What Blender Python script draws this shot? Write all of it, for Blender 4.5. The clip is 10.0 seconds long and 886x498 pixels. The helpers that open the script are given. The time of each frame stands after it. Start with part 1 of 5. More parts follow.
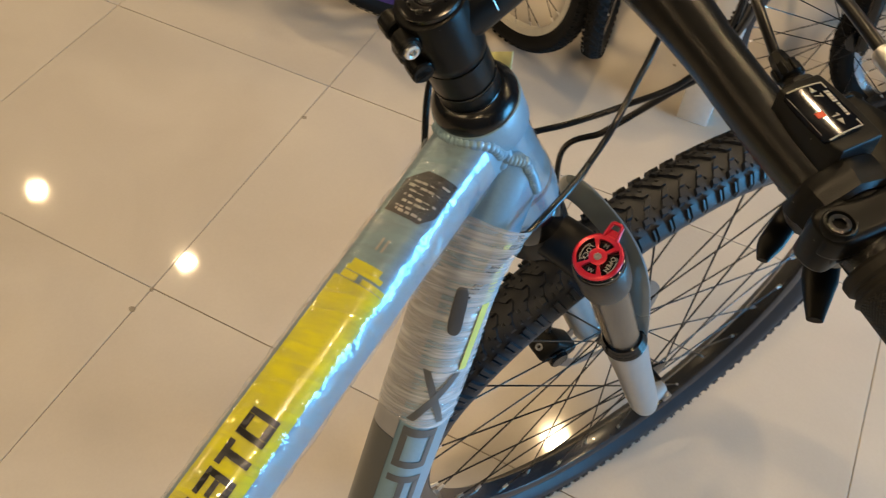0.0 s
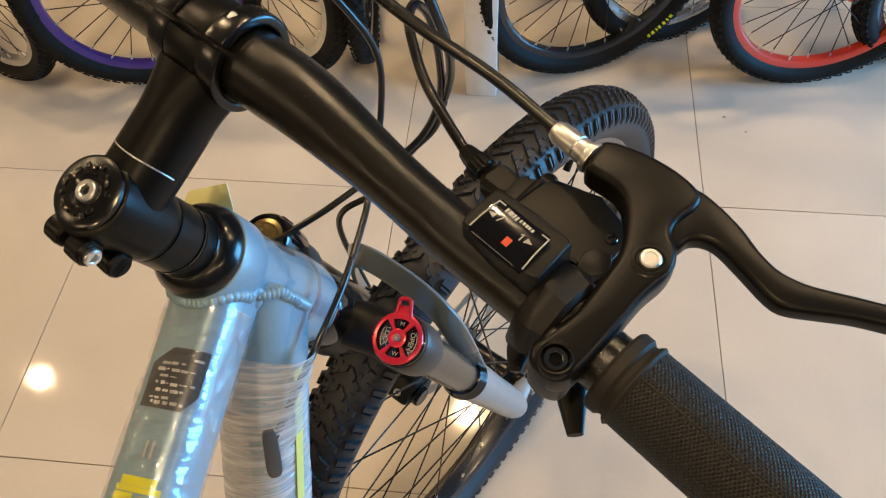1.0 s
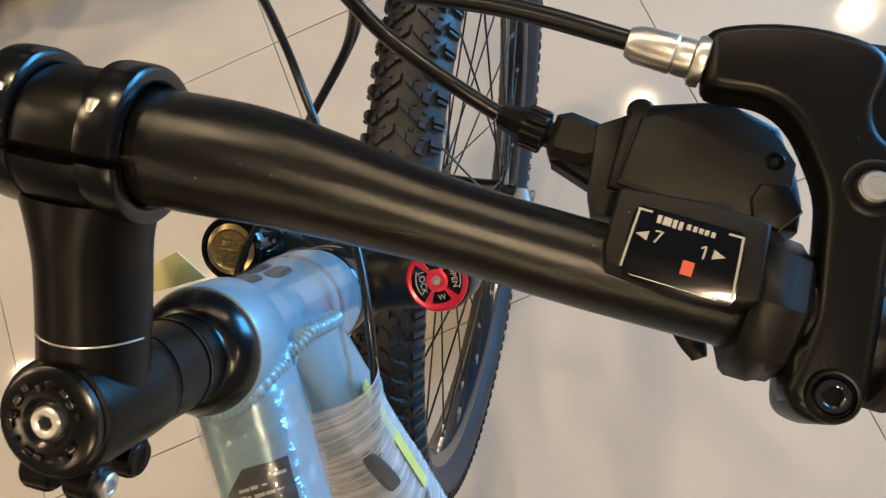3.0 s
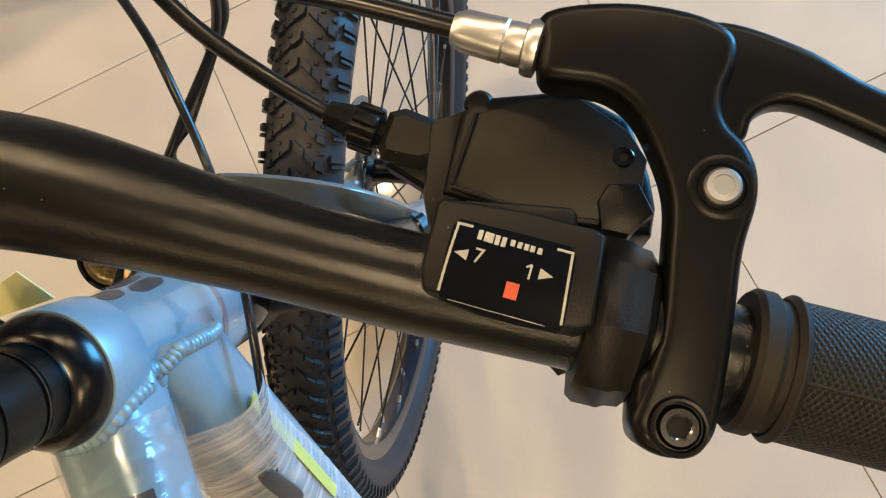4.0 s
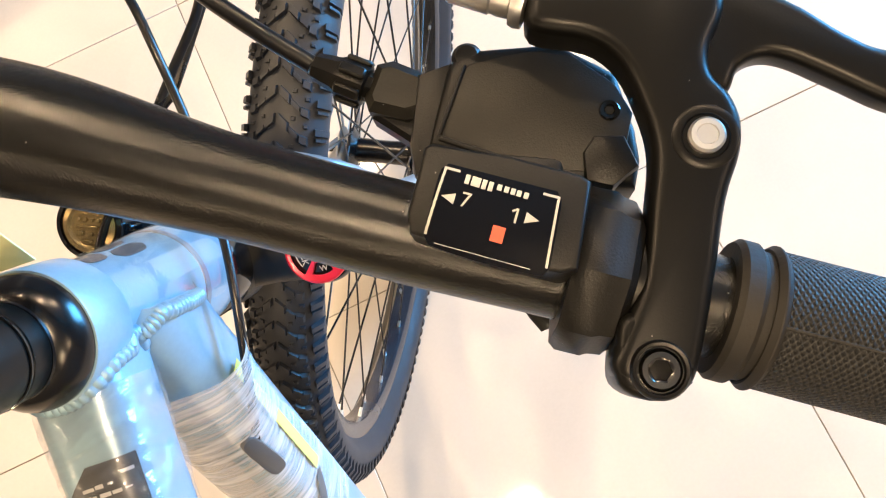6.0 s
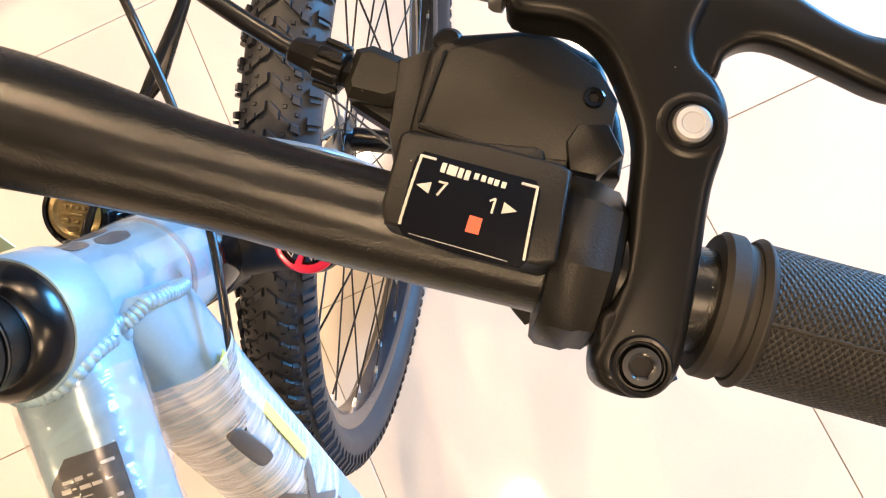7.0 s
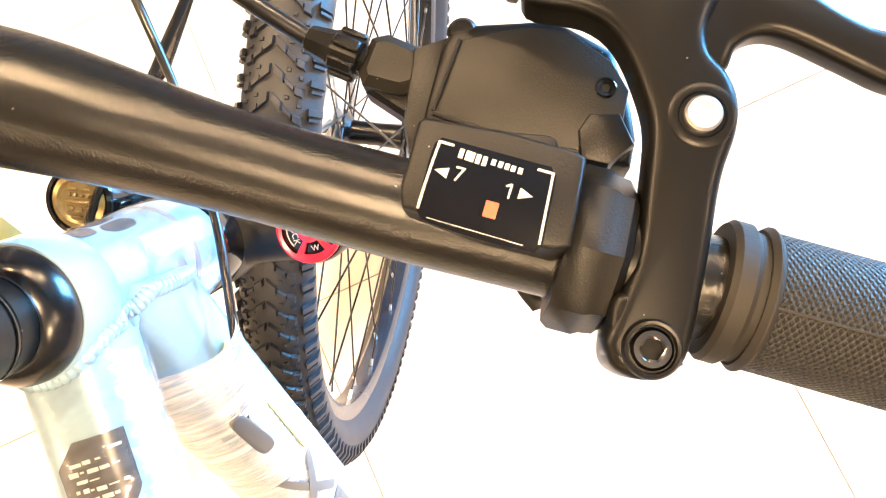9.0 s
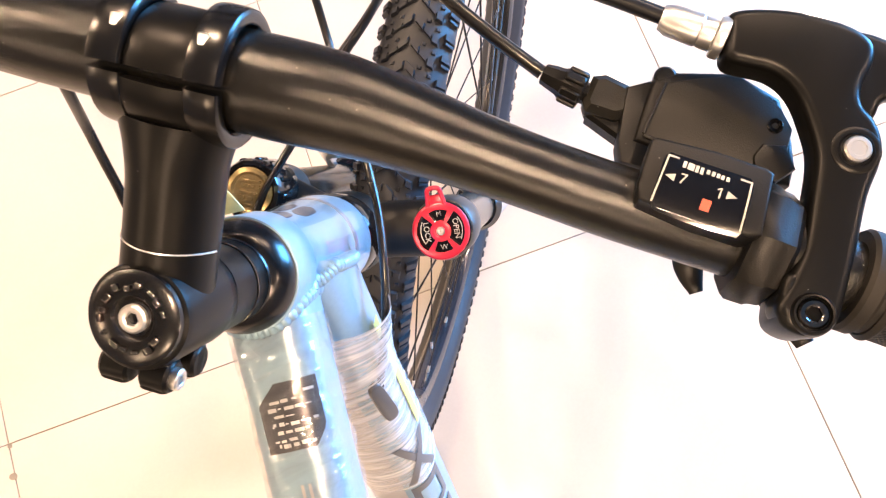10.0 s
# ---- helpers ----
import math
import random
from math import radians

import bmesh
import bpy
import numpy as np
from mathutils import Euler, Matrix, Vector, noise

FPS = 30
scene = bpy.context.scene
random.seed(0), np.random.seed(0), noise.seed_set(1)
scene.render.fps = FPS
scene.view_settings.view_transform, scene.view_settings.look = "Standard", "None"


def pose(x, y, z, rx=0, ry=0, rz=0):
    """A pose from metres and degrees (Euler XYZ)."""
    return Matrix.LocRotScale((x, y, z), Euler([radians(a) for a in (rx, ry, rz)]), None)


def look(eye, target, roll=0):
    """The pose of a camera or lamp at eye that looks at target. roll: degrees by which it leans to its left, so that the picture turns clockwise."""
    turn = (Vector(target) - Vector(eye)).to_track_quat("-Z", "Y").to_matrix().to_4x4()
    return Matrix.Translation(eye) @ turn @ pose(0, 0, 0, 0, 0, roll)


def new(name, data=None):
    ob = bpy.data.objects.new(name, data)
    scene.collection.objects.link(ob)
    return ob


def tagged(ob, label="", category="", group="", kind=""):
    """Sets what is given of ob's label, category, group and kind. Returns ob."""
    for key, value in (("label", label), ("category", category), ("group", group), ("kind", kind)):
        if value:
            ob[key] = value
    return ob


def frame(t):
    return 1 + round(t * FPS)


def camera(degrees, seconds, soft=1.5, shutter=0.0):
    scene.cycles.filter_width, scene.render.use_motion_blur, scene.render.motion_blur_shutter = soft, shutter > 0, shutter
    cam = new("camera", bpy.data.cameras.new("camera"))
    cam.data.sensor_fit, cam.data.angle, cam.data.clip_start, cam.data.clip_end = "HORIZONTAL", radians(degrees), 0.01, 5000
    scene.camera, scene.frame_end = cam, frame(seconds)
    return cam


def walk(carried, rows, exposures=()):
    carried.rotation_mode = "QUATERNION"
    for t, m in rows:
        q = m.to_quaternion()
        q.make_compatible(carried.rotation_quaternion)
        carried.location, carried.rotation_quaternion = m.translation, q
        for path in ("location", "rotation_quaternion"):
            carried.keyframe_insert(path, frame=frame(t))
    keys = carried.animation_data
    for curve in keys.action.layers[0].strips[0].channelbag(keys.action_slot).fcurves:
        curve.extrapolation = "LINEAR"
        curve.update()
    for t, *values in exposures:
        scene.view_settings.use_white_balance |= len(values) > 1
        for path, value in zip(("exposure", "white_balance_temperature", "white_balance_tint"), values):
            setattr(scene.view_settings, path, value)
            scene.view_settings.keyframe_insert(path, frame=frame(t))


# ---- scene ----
cam = camera(59.6, 10.0, soft=1.15, shutter=0.12)
PATH = [
    (0, (0.20352, -0.43646, 1.19416), (-0.05308, 0.08276, 0.37895), 1.233),
    (0.2, (0.19523, -0.42120, 1.19682), (0.02836, 0.10559, 0.36337), 2.402),
    (0.5, (0.20219, -0.39262, 1.20648), (0.09441, 0.12765, 0.35931), -0.562),
    (0.8, (0.22512, -0.36470, 1.21270), (0.12974, 0.19009, 0.38619), -2.523),
    (1, (0.23441, -0.35056, 1.21286), (0.14548, 0.20417, 0.38560), -4.023),
    (1.3, (0.24424, -0.33284, 1.21813), (0.15066, 0.18938, 0.37047), -6.462),
    (1.5, (0.24269, -0.31062, 1.21265), (0.14887, 0.16980, 0.34064), -9.585),
    (1.8, (0.22463, -0.27339, 1.19585), (0.12740, 0.10309, 0.27455), -20.138),
    (2, (0.18832, -0.25850, 1.19878), (0.09518, 0.08000, 0.26243), -25.085),
    (2.2, (0.15414, -0.24185, 1.20286), (0.06288, 0.07233, 0.25789), -28.879),
    (2.5, (0.15269, -0.23776, 1.19754), (0.06616, 0.06772, 0.24928), -32.026),
    (2.8, (0.17590, -0.23228, 1.18393), (0.11948, 0.06194, 0.22986), -31.304),
    (3, (0.19367, -0.23479, 1.17648), (0.14841, 0.05670, 0.22098), -31.820),
    (3.2, (0.20785, -0.23419, 1.17186), (0.17722, 0.04129, 0.21104), -31.252),
    (4.3, (0.22622, -0.23214, 1.14954), (0.21608, 0.00556, 0.17825), -28.463),
    (4.5, (0.22211, -0.23502, 1.14987), (0.21037, -0.00305, 0.17722), -28.621),
    (5, (0.22250, -0.23920, 1.14969), (0.21570, -0.01763, 0.17457), -27.389),
    (5.5, (0.21981, -0.24033, 1.15099), (0.21697, -0.01834, 0.17595), -26.032),
    (5.7, (0.22114, -0.23952, 1.15168), (0.22247, -0.01783, 0.17657), -25.212),
    (6.8, (0.22164, -0.23988, 1.14883), (0.22589, -0.02917, 0.17130), -24.087),
    (7, (0.22563, -0.24041, 1.14646), (0.22516, -0.03128, 0.16857), -25.207),
    (7.5, (0.22734, -0.24139, 1.14425), (0.23347, -0.04052, 0.16465), -23.211),
    (8, (0.22661, -0.24054, 1.14447), (0.23368, -0.03903, 0.16501), -22.948),
    (8.5, (0.22601, -0.23919, 1.14430), (0.23595, -0.03512, 0.16539), -22.090),
    (9, (0.22052, -0.24114, 1.14975), (0.22629, -0.04122, 0.16996), -22.955),
    (9.5, (0.19071, -0.25004, 1.16614), (0.19904, -0.04141, 0.18818), -19.906),
    (10, (0.16450, -0.24591, 1.20987), (0.16045, -0.00457, 0.23944), -21.111),
]
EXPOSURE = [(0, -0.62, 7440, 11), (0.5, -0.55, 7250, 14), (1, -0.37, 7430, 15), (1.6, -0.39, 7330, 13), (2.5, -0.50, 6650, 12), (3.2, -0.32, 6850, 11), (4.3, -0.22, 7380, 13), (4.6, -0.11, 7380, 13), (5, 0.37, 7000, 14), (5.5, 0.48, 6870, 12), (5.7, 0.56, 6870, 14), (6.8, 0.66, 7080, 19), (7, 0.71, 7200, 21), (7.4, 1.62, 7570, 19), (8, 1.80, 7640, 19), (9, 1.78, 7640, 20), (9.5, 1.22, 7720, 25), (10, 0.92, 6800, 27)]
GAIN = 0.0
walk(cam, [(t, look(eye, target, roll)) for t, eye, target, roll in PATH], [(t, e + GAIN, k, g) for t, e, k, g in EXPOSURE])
DOWN, DAY = 23.0, 285.0

# ---- world and light ----
world = bpy.data.worlds.new("world")
scene.world = world
world.use_nodes = True
sky = world.node_tree.nodes.new("ShaderNodeTexSky")
sky.sky_type, sky.sun_disc = "NISHITA", False
sky.sun_elevation, sky.sun_rotation = radians(40), radians(100)
world.node_tree.links.new(sky.outputs[0], world.node_tree.nodes["Background"].inputs[0])
world.node_tree.nodes["Background"].inputs[1].default_value = 0.1

CEIL = 2.8
ROOM = (-4.2, 3.6, -3.0, 3.6)  # x0, x1, y0, y1
# the lamps at (-3.6, -0.70), (2.6, -0.70) and y = -2.4 are added, unseen
LAMPS = [(-3.65 + 1.235 * i, 1.27) for i in range(6)] + [(0.07, -0.70), (-3.6, -0.70), (2.6, -0.70)] + [(-3.0 + 1.8 * i, -2.4) for i in range(4)]


def area(name, m, size, power, colour, shape="DISK", size_y=None):
    lamp = bpy.data.lights.new(name, "AREA")
    lamp.shape, lamp.size, lamp.energy, lamp.color = shape, size, power, colour
    if size_y:
        lamp.size_y = size_y
    ob = new(name, lamp)
    ob.matrix_world = m
    return ob


for lx, ly in LAMPS:
    area("downlight_beam", pose(lx, ly, CEIL - 0.012), 0.10, DOWN, (1.0, 0.765, 0.47))
# daylight through the shop window
area("window_daylight", pose(ROOM[1] - 0.02, 0.55, 0.85, 0, 90, 0), 1.5, DAY, (0.07, 0.46, 1.0), "RECTANGLE", 1.5)


# ---- materials ----
def nodes_of(name):
    m = bpy.data.materials.new(name)
    m.use_nodes = True
    return m, m.node_tree.nodes, m.node_tree.links, m.node_tree.nodes["Principled BSDF"]


def material(name, colour, rough=0.5, metal=0.0, vary=0.12, grain=60.0, bump=0.0, bump_scale=300.0, blotch=6.0, coat=0.0, spec=0.5, rough_vary=0.12, dust=0.0):
    """Colour and gloss that change at two scales, with a fine relief."""
    m, n, l, b = nodes_of(name)
    pos = n.new("ShaderNodeTexCoord")
    fine, wide = n.new("ShaderNodeTexNoise"), n.new("ShaderNodeTexNoise")
    fine.inputs["Scale"].default_value, wide.inputs["Scale"].default_value = grain, blotch
    fine.inputs["Detail"].default_value, wide.inputs["Detail"].default_value = 6, 4
    l.new(pos.outputs["Object"], fine.inputs["Vector"])
    l.new(pos.outputs["Object"], wide.inputs["Vector"])
    add = n.new("ShaderNodeMath")
    add.operation = "ADD"
    l.new(fine.outputs["Fac"], add.inputs[0])
    l.new(wide.outputs["Fac"], add.inputs[1])
    ramp = n.new("ShaderNodeMapRange")
    ramp.inputs["From Min"].default_value, ramp.inputs["From Max"].default_value = 0.7, 1.3
    ramp.inputs["To Min"].default_value, ramp.inputs["To Max"].default_value = 1 - vary, 1 + vary
    l.new(add.outputs[0], ramp.inputs["Value"])
    mul = n.new("ShaderNodeVectorMath")
    mul.operation = "SCALE"
    mul.inputs[0].default_value = colour
    l.new(ramp.outputs[0], mul.inputs["Scale"])
    tone = mul.outputs[0]
    if dust:  # sparse pale specks
        speck, few, near, both, mix = (n.new("ShaderNodeTexVoronoi"), n.new("ShaderNodeMath"), n.new("ShaderNodeMath"), n.new("ShaderNodeMath"), n.new("ShaderNodeMix"))
        speck.inputs["Scale"].default_value = 330
        l.new(pos.outputs["Object"], speck.inputs["Vector"])
        sep = n.new("ShaderNodeSeparateColor")
        l.new(speck.outputs["Color"], sep.inputs[0])
        few.operation, few.inputs[1].default_value = "GREATER_THAN", 0.86
        near.operation, near.inputs[1].default_value = "LESS_THAN", 0.055
        both.operation = "MULTIPLY"
        l.new(sep.outputs[0], few.inputs[0])
        l.new(speck.outputs["Distance"], near.inputs[0])
        l.new(few.outputs[0], both.inputs[0])
        l.new(near.outputs[0], both.inputs[1])
        mix.data_type = "RGBA"
        l.new(both.outputs[0], mix.inputs[0])
        l.new(mul.outputs[0], mix.inputs[6])
        mix.inputs[7].default_value = (dust, dust * 0.96, dust * 0.9, 1)
        tone = mix.outputs[2]
    l.new(tone, b.inputs["Base Color"])
    rr = n.new("ShaderNodeMapRange")
    rr.inputs["From Min"].default_value, rr.inputs["From Max"].default_value = 0.3, 0.7
    rr.inputs["To Min"].default_value, rr.inputs["To Max"].default_value = max(rough - rough_vary * rough, 0.01), min(rough + rough_vary * rough, 1)
    l.new(wide.outputs["Fac"], rr.inputs["Value"])
    l.new(rr.outputs[0], b.inputs["Roughness"])
    b.inputs["Metallic"].default_value = metal
    b.inputs["Coat Weight"].default_value = coat
    b.inputs["Coat Roughness"].default_value = 0.08
    b.inputs["Specular IOR Level"].default_value = spec
    if bump:
        grit, bp = n.new("ShaderNodeTexNoise"), n.new("ShaderNodeBump")
        grit.inputs["Scale"].default_value, grit.inputs["Detail"].default_value = bump_scale, 3
        l.new(pos.outputs["Object"], grit.inputs["Vector"])
        bp.inputs["Strength"].default_value, bp.inputs["Distance"].default_value = bump, 0.4 / bump_scale
        l.new(grit.outputs["Fac"], bp.inputs["Height"])
        l.new(bp.outputs[0], b.inputs["Normal"])
    return m


def tile_material():
    m, n, l, b = nodes_of("polished_tile")
    pos, info = n.new("ShaderNodeTexCoord"), n.new("ShaderNodeObjectInfo")
    off = n.new("ShaderNodeVectorMath")
    off.operation = "ADD"
    l.new(pos.outputs["Object"], off.inputs[0])
    sc = n.new("ShaderNodeVectorMath")
    sc.operation = "SCALE"
    sc.inputs[0].default_value = (7.0, 13.0, 3.0)
    l.new(info.outputs["Random"], sc.inputs["Scale"])
    l.new(sc.outputs[0], off.inputs[1])
    cloud, fine = n.new("ShaderNodeTexNoise"), n.new("ShaderNodeTexNoise")
    cloud.inputs["Scale"].default_value, cloud.inputs["Detail"].default_value, cloud.inputs["Distortion"].default_value = 3.0, 6, 0.8
    fine.inputs["Scale"].default_value, fine.inputs["Detail"].default_value = 220, 4
    l.new(off.outputs[0], cloud.inputs["Vector"])
    l.new(off.outputs[0], fine.inputs["Vector"])
    mixv = n.new("ShaderNodeMath")
    mixv.operation = "MULTIPLY_ADD"
    mixv.inputs[1].default_value = 0.25
    l.new(fine.outputs["Fac"], mixv.inputs[0])
    l.new(cloud.outputs["Fac"], mixv.inputs[2])
    ramp = n.new("ShaderNodeValToRGB")
    ramp.color_ramp.elements[0].position, ramp.color_ramp.elements[1].position = 0.35, 0.9
    ramp.color_ramp.elements[0].color, ramp.color_ramp.elements[1].color = (0.50, 0.45, 0.39, 1), (0.59, 0.54, 0.475, 1)
    l.new(mixv.outputs[0], ramp.inputs[0])
    l.new(ramp.outputs[0], b.inputs["Base Color"])
    smear, rr = n.new("ShaderNodeTexNoise"), n.new("ShaderNodeMapRange")
    smear.inputs["Scale"].default_value, smear.inputs["Detail"].default_value = 5, 5
    l.new(off.outputs[0], smear.inputs["Vector"])
    rr.inputs["From Min"].default_value, rr.inputs["From Max"].default_value = 0.35, 0.7
    rr.inputs["To Min"].default_value, rr.inputs["To Max"].default_value = 0.035, 0.075
    l.new(smear.outputs["Fac"], rr.inputs["Value"])
    l.new(rr.outputs[0], b.inputs["Roughness"])
    return m


def film_material(name, clear, shine, along, scale, deep=0.0022, colour=(0.9, 0.92, 0.95)):
    m, n, l, b = nodes_of(name)
    pos = n.new("ShaderNodeTexCoord")
    turn, stretch = n.new("ShaderNodeMapping"), n.new("ShaderNodeMapping")
    turn.inputs["Rotation"].default_value = (radians(along), radians(8), 0)
    stretch.inputs["Scale"].default_value = scale
    l.new(pos.outputs["Object"], turn.inputs["Vector"])
    l.new(turn.outputs[0], stretch.inputs["Vector"])
    crease = n.new("ShaderNodeTexNoise")
    crease.inputs["Scale"].default_value, crease.inputs["Detail"].default_value, crease.inputs["Distortion"].default_value = 1.0, 4, 0.8
    l.new(stretch.outputs[0], crease.inputs["Vector"])
    bp = n.new("ShaderNodeBump")
    bp.inputs["Strength"].default_value, bp.inputs["Distance"].default_value = 1.0, deep
    l.new(crease.outputs["Fac"], bp.inputs["Height"])
    gl, di, tr = n.new("ShaderNodeBsdfGlossy"), n.new("ShaderNodeBsdfDiffuse"), n.new("ShaderNodeBsdfTransparent")
    gl.inputs["Roughness"].default_value = 0.06
    di.inputs["Color"].default_value = (*colour, 1)
    l.new(bp.outputs[0], gl.inputs["Normal"])
    l.new(bp.outputs[0], di.inputs["Normal"])
    a, c = n.new("ShaderNodeMixShader"), n.new("ShaderNodeMixShader")
    a.inputs[0].default_value = shine
    l.new(di.outputs[0], a.inputs[1])
    l.new(gl.outputs[0], a.inputs[2])
    fac = n.new("ShaderNodeMapRange")
    fac.inputs["From Min"].default_value, fac.inputs["From Max"].default_value = 0.3, 0.75
    fac.inputs["To Min"].default_value, fac.inputs["To Max"].default_value = (1 - clear) * 0.4, (1 - clear) * 1.7
    l.new(crease.outputs["Fac"], fac.inputs["Value"])
    l.new(fac.outputs[0], c.inputs[0])
    l.new(tr.outputs[0], c.inputs[1])
    l.new(a.outputs[0], c.inputs[2])
    l.new(c.outputs[0], n["Material Output"].inputs["Surface"])
    return m


def knurl_material():
    """Rubber of the grip: rows of fine raised diamonds."""
    m, n, l, b = nodes_of("knurled_rubber")
    pos = n.new("ShaderNodeUVMap")
    waves = []
    for turn in (1, -1):
        mp, wv = n.new("ShaderNodeMapping"), n.new("ShaderNodeTexWave")
        mp.inputs["Rotation"].default_value = (0, 0, radians(35 * turn))
        l.new(pos.outputs[0], mp.inputs["Vector"])
        wv.inputs["Scale"].default_value = 270
        l.new(mp.outputs[0], wv.inputs["Vector"])
        waves.append(wv)
    mx = n.new("ShaderNodeMath")
    mx.operation = "MULTIPLY"
    l.new(waves[0].outputs["Fac"], mx.inputs[0])
    l.new(waves[1].outputs["Fac"], mx.inputs[1])
    bp = n.new("ShaderNodeBump")
    bp.inputs["Strength"].default_value, bp.inputs["Distance"].default_value = 1.0, 0.0010
    l.new(mx.outputs[0], bp.inputs["Height"])
    l.new(bp.outputs[0], b.inputs["Normal"])
    wear, rp = n.new("ShaderNodeTexNoise"), n.new("ShaderNodeMapRange")
    wear.inputs["Scale"].default_value = 40
    rp.inputs["To Min"].default_value, rp.inputs["To Max"].default_value = 0.012, 0.021
    l.new(wear.outputs["Fac"], rp.inputs["Value"])
    l.new(rp.outputs[0], b.inputs["Base Color"])
    b.inputs["Roughness"].default_value = 0.6
    b.inputs["Specular IOR Level"].default_value = 0.32
    return m


TILE = tile_material()
GROUT = material("dark_grout", (0.25, 0.215, 0.17), 0.9, bump=0.3)
PAINT = material("wall_paint", (0.12, 0.11, 0.10), 0.75, vary=0.05, bump=0.15, bump_scale=120)
CEILING = material("ceiling_paint", (0.10, 0.096, 0.09), 0.85, vary=0.04, bump=0.1, bump_scale=90)
WHITE_METAL = material("white_powder_coat", (0.72, 0.71, 0.69), 0.45, vary=0.06, bump=0.15)
SATIN = material("satin_black_paint", (0.0026, 0.0025, 0.0022), 0.34, vary=0.15, bump=0.12, bump_scale=2200, spec=0.20, dust=0.25)
BLACK = material("black_anodised", (0.003, 0.003, 0.0032), 0.22, vary=0.2, bump=0.03, bump_scale=1200, spec=0.5)
BAR_PAINT = material("textured_black_paint", (0.0040, 0.0037, 0.0028), 0.25, vary=0.15, bump=0.48, bump_scale=1600, spec=0.50, dust=0.25)
GLOSS = material("glossy_black", (0.004, 0.004, 0.0045), 0.10, vary=0.2, spec=0.6)
PLASTIC = material("black_plastic", (0.0032, 0.0030, 0.0025), 0.42, vary=0.2, bump=0.40, bump_scale=1900, spec=0.27, dust=0.25)
LID = material("grained_black_plastic", (0.0080, 0.0073, 0.0052), 0.50, vary=0.25, grain=140, bump=0.45, bump_scale=2200, blotch=45, spec=0.32, dust=0.25)
SOFT_RUBBER = material("soft_rubber", (0.016, 0.0145, 0.0125), 0.62, vary=0.2, bump=0.2, bump_scale=900, spec=0.25)
# base leans blue: part of the window daylight is put into the colour
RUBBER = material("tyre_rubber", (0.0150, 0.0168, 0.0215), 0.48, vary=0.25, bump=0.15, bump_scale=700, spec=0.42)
# darker, duller tyre rubber for the parked row: its shade is in the material
SHADED_RUBBER = material("shaded_tyre_rubber", (0.006, 0.0058, 0.0056), 0.62, vary=0.25, bump=0.15, bump_scale=700, spec=0.18)
HOUSING = material("cable_housing", (0.004, 0.004, 0.0045), 0.28, vary=0.2, bump=0.03)
DARK_STEEL = material("black_oxide_steel", (0.11, 0.106, 0.10), 0.17, 1.0, vary=0.15)
STEEL = material("bright_steel", (0.80, 0.79, 0.77), 0.34, 1.0, vary=0.08, bump=0.05, bump_scale=600)
DULL_STEEL = material("dull_steel", (0.38, 0.37, 0.36), 0.38, 1.0, vary=0.12)
SPOKE = material("black_spoke", (0.03, 0.03, 0.032), 0.3, 0.8, vary=0.2)
SILVER_PAINT = material("silver_paint", (0.36, 0.36, 0.355), 0.33, 0.35, vary=0.06, bump=0.05)
SOCKET_GREY = material("grey_alloy_socket", (0.055, 0.051, 0.047), 0.40, 0.4, vary=0.1, bump=0.06)
STANCHION = material("smoked_stanchion", (0.15, 0.135, 0.12), 0.24, 0.85, vary=0.08)
GREY_BLUE = material("grey_blue_paint", (0.17, 0.21, 0.235), 0.28, 0.3, vary=0.06, coat=0.4)
BLUE = material("pale_metallic_blue", (0.222, 0.35, 0.425), 0.36, 0.2, vary=0.05, grain=400, coat=0.3)
FIELD_GREY = material("pale_grey_decal", (0.36, 0.365, 0.38), 0.35, vary=0.06, coat=0.3)
GREY_BAND = material("grey_decal", (0.20, 0.20, 0.205), 0.35, vary=0.06, coat=0.3)
YELLOW = material("yellow_decal", (0.68, 0.66, 0.002), 0.3, vary=0.05, coat=0.4)
PALE_YELLOW = material("pale_yellow_decal", (0.70, 0.66, 0.16), 0.35, vary=0.06)
INK = material("black_print", (0.012, 0.012, 0.012), 0.35, vary=0.1)
SLATE = material("slate_decal", (0.13, 0.14, 0.14), 0.35, 0.2, vary=0.06, coat=0.3)
DARK_FIELD = material("dark_grey_decal", (0.06, 0.06, 0.062), 0.35, vary=0.06, coat=0.3)
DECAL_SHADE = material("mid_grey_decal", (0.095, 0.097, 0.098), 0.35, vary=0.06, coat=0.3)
INK_GREY = material("grey_print", (0.42, 0.41, 0.39), 0.4, vary=0.1)
WHITE_PRINT = material("white_print", (0.38, 0.37, 0.355), 0.5, vary=0.04)
RED = material("red_anodised", (0.55, 0.012, 0.035), 0.3, 0.3, vary=0.08, bump=0.05, coat=0.3)
ORANGE = material("orange_marker", (0.55, 0.065, 0.028), 0.45, vary=0.03)
GOLD = material("bronze_cap", (0.34, 0.26, 0.13), 0.28, 0.8, vary=0.3, grain=200)
PAPER = material("pale_yellow_paper", (0.72, 0.70, 0.34), 0.7, vary=0.06)
FILM = film_material("clear_film", 0.77, 0.82, 78, (35, 40, 190), 0.0012)
THIN_FILM = film_material("stretched_film", 0.86, 0.95, 20, (30, 30, 60), 0.0003)
HAZE = film_material("hazy_film", 0.50, 0.42, 31, (22, 30, 300), 0.0012)
KNURL = knurl_material()
WINDOW_BLACK = material("smoked_window", (0.004, 0.004, 0.005), 0.09, vary=0.1, spec=0.5)
# blue of the daylight on the rim's side is mixed into this black
RIM_BLACK = material("black_rim", (0.013, 0.016, 0.022), 0.25, vary=0.15, coat=0.3)
RIM_RED = material("red_rim", (0.62, 0.05, 0.03), 0.35, vary=0.06, coat=0.3)
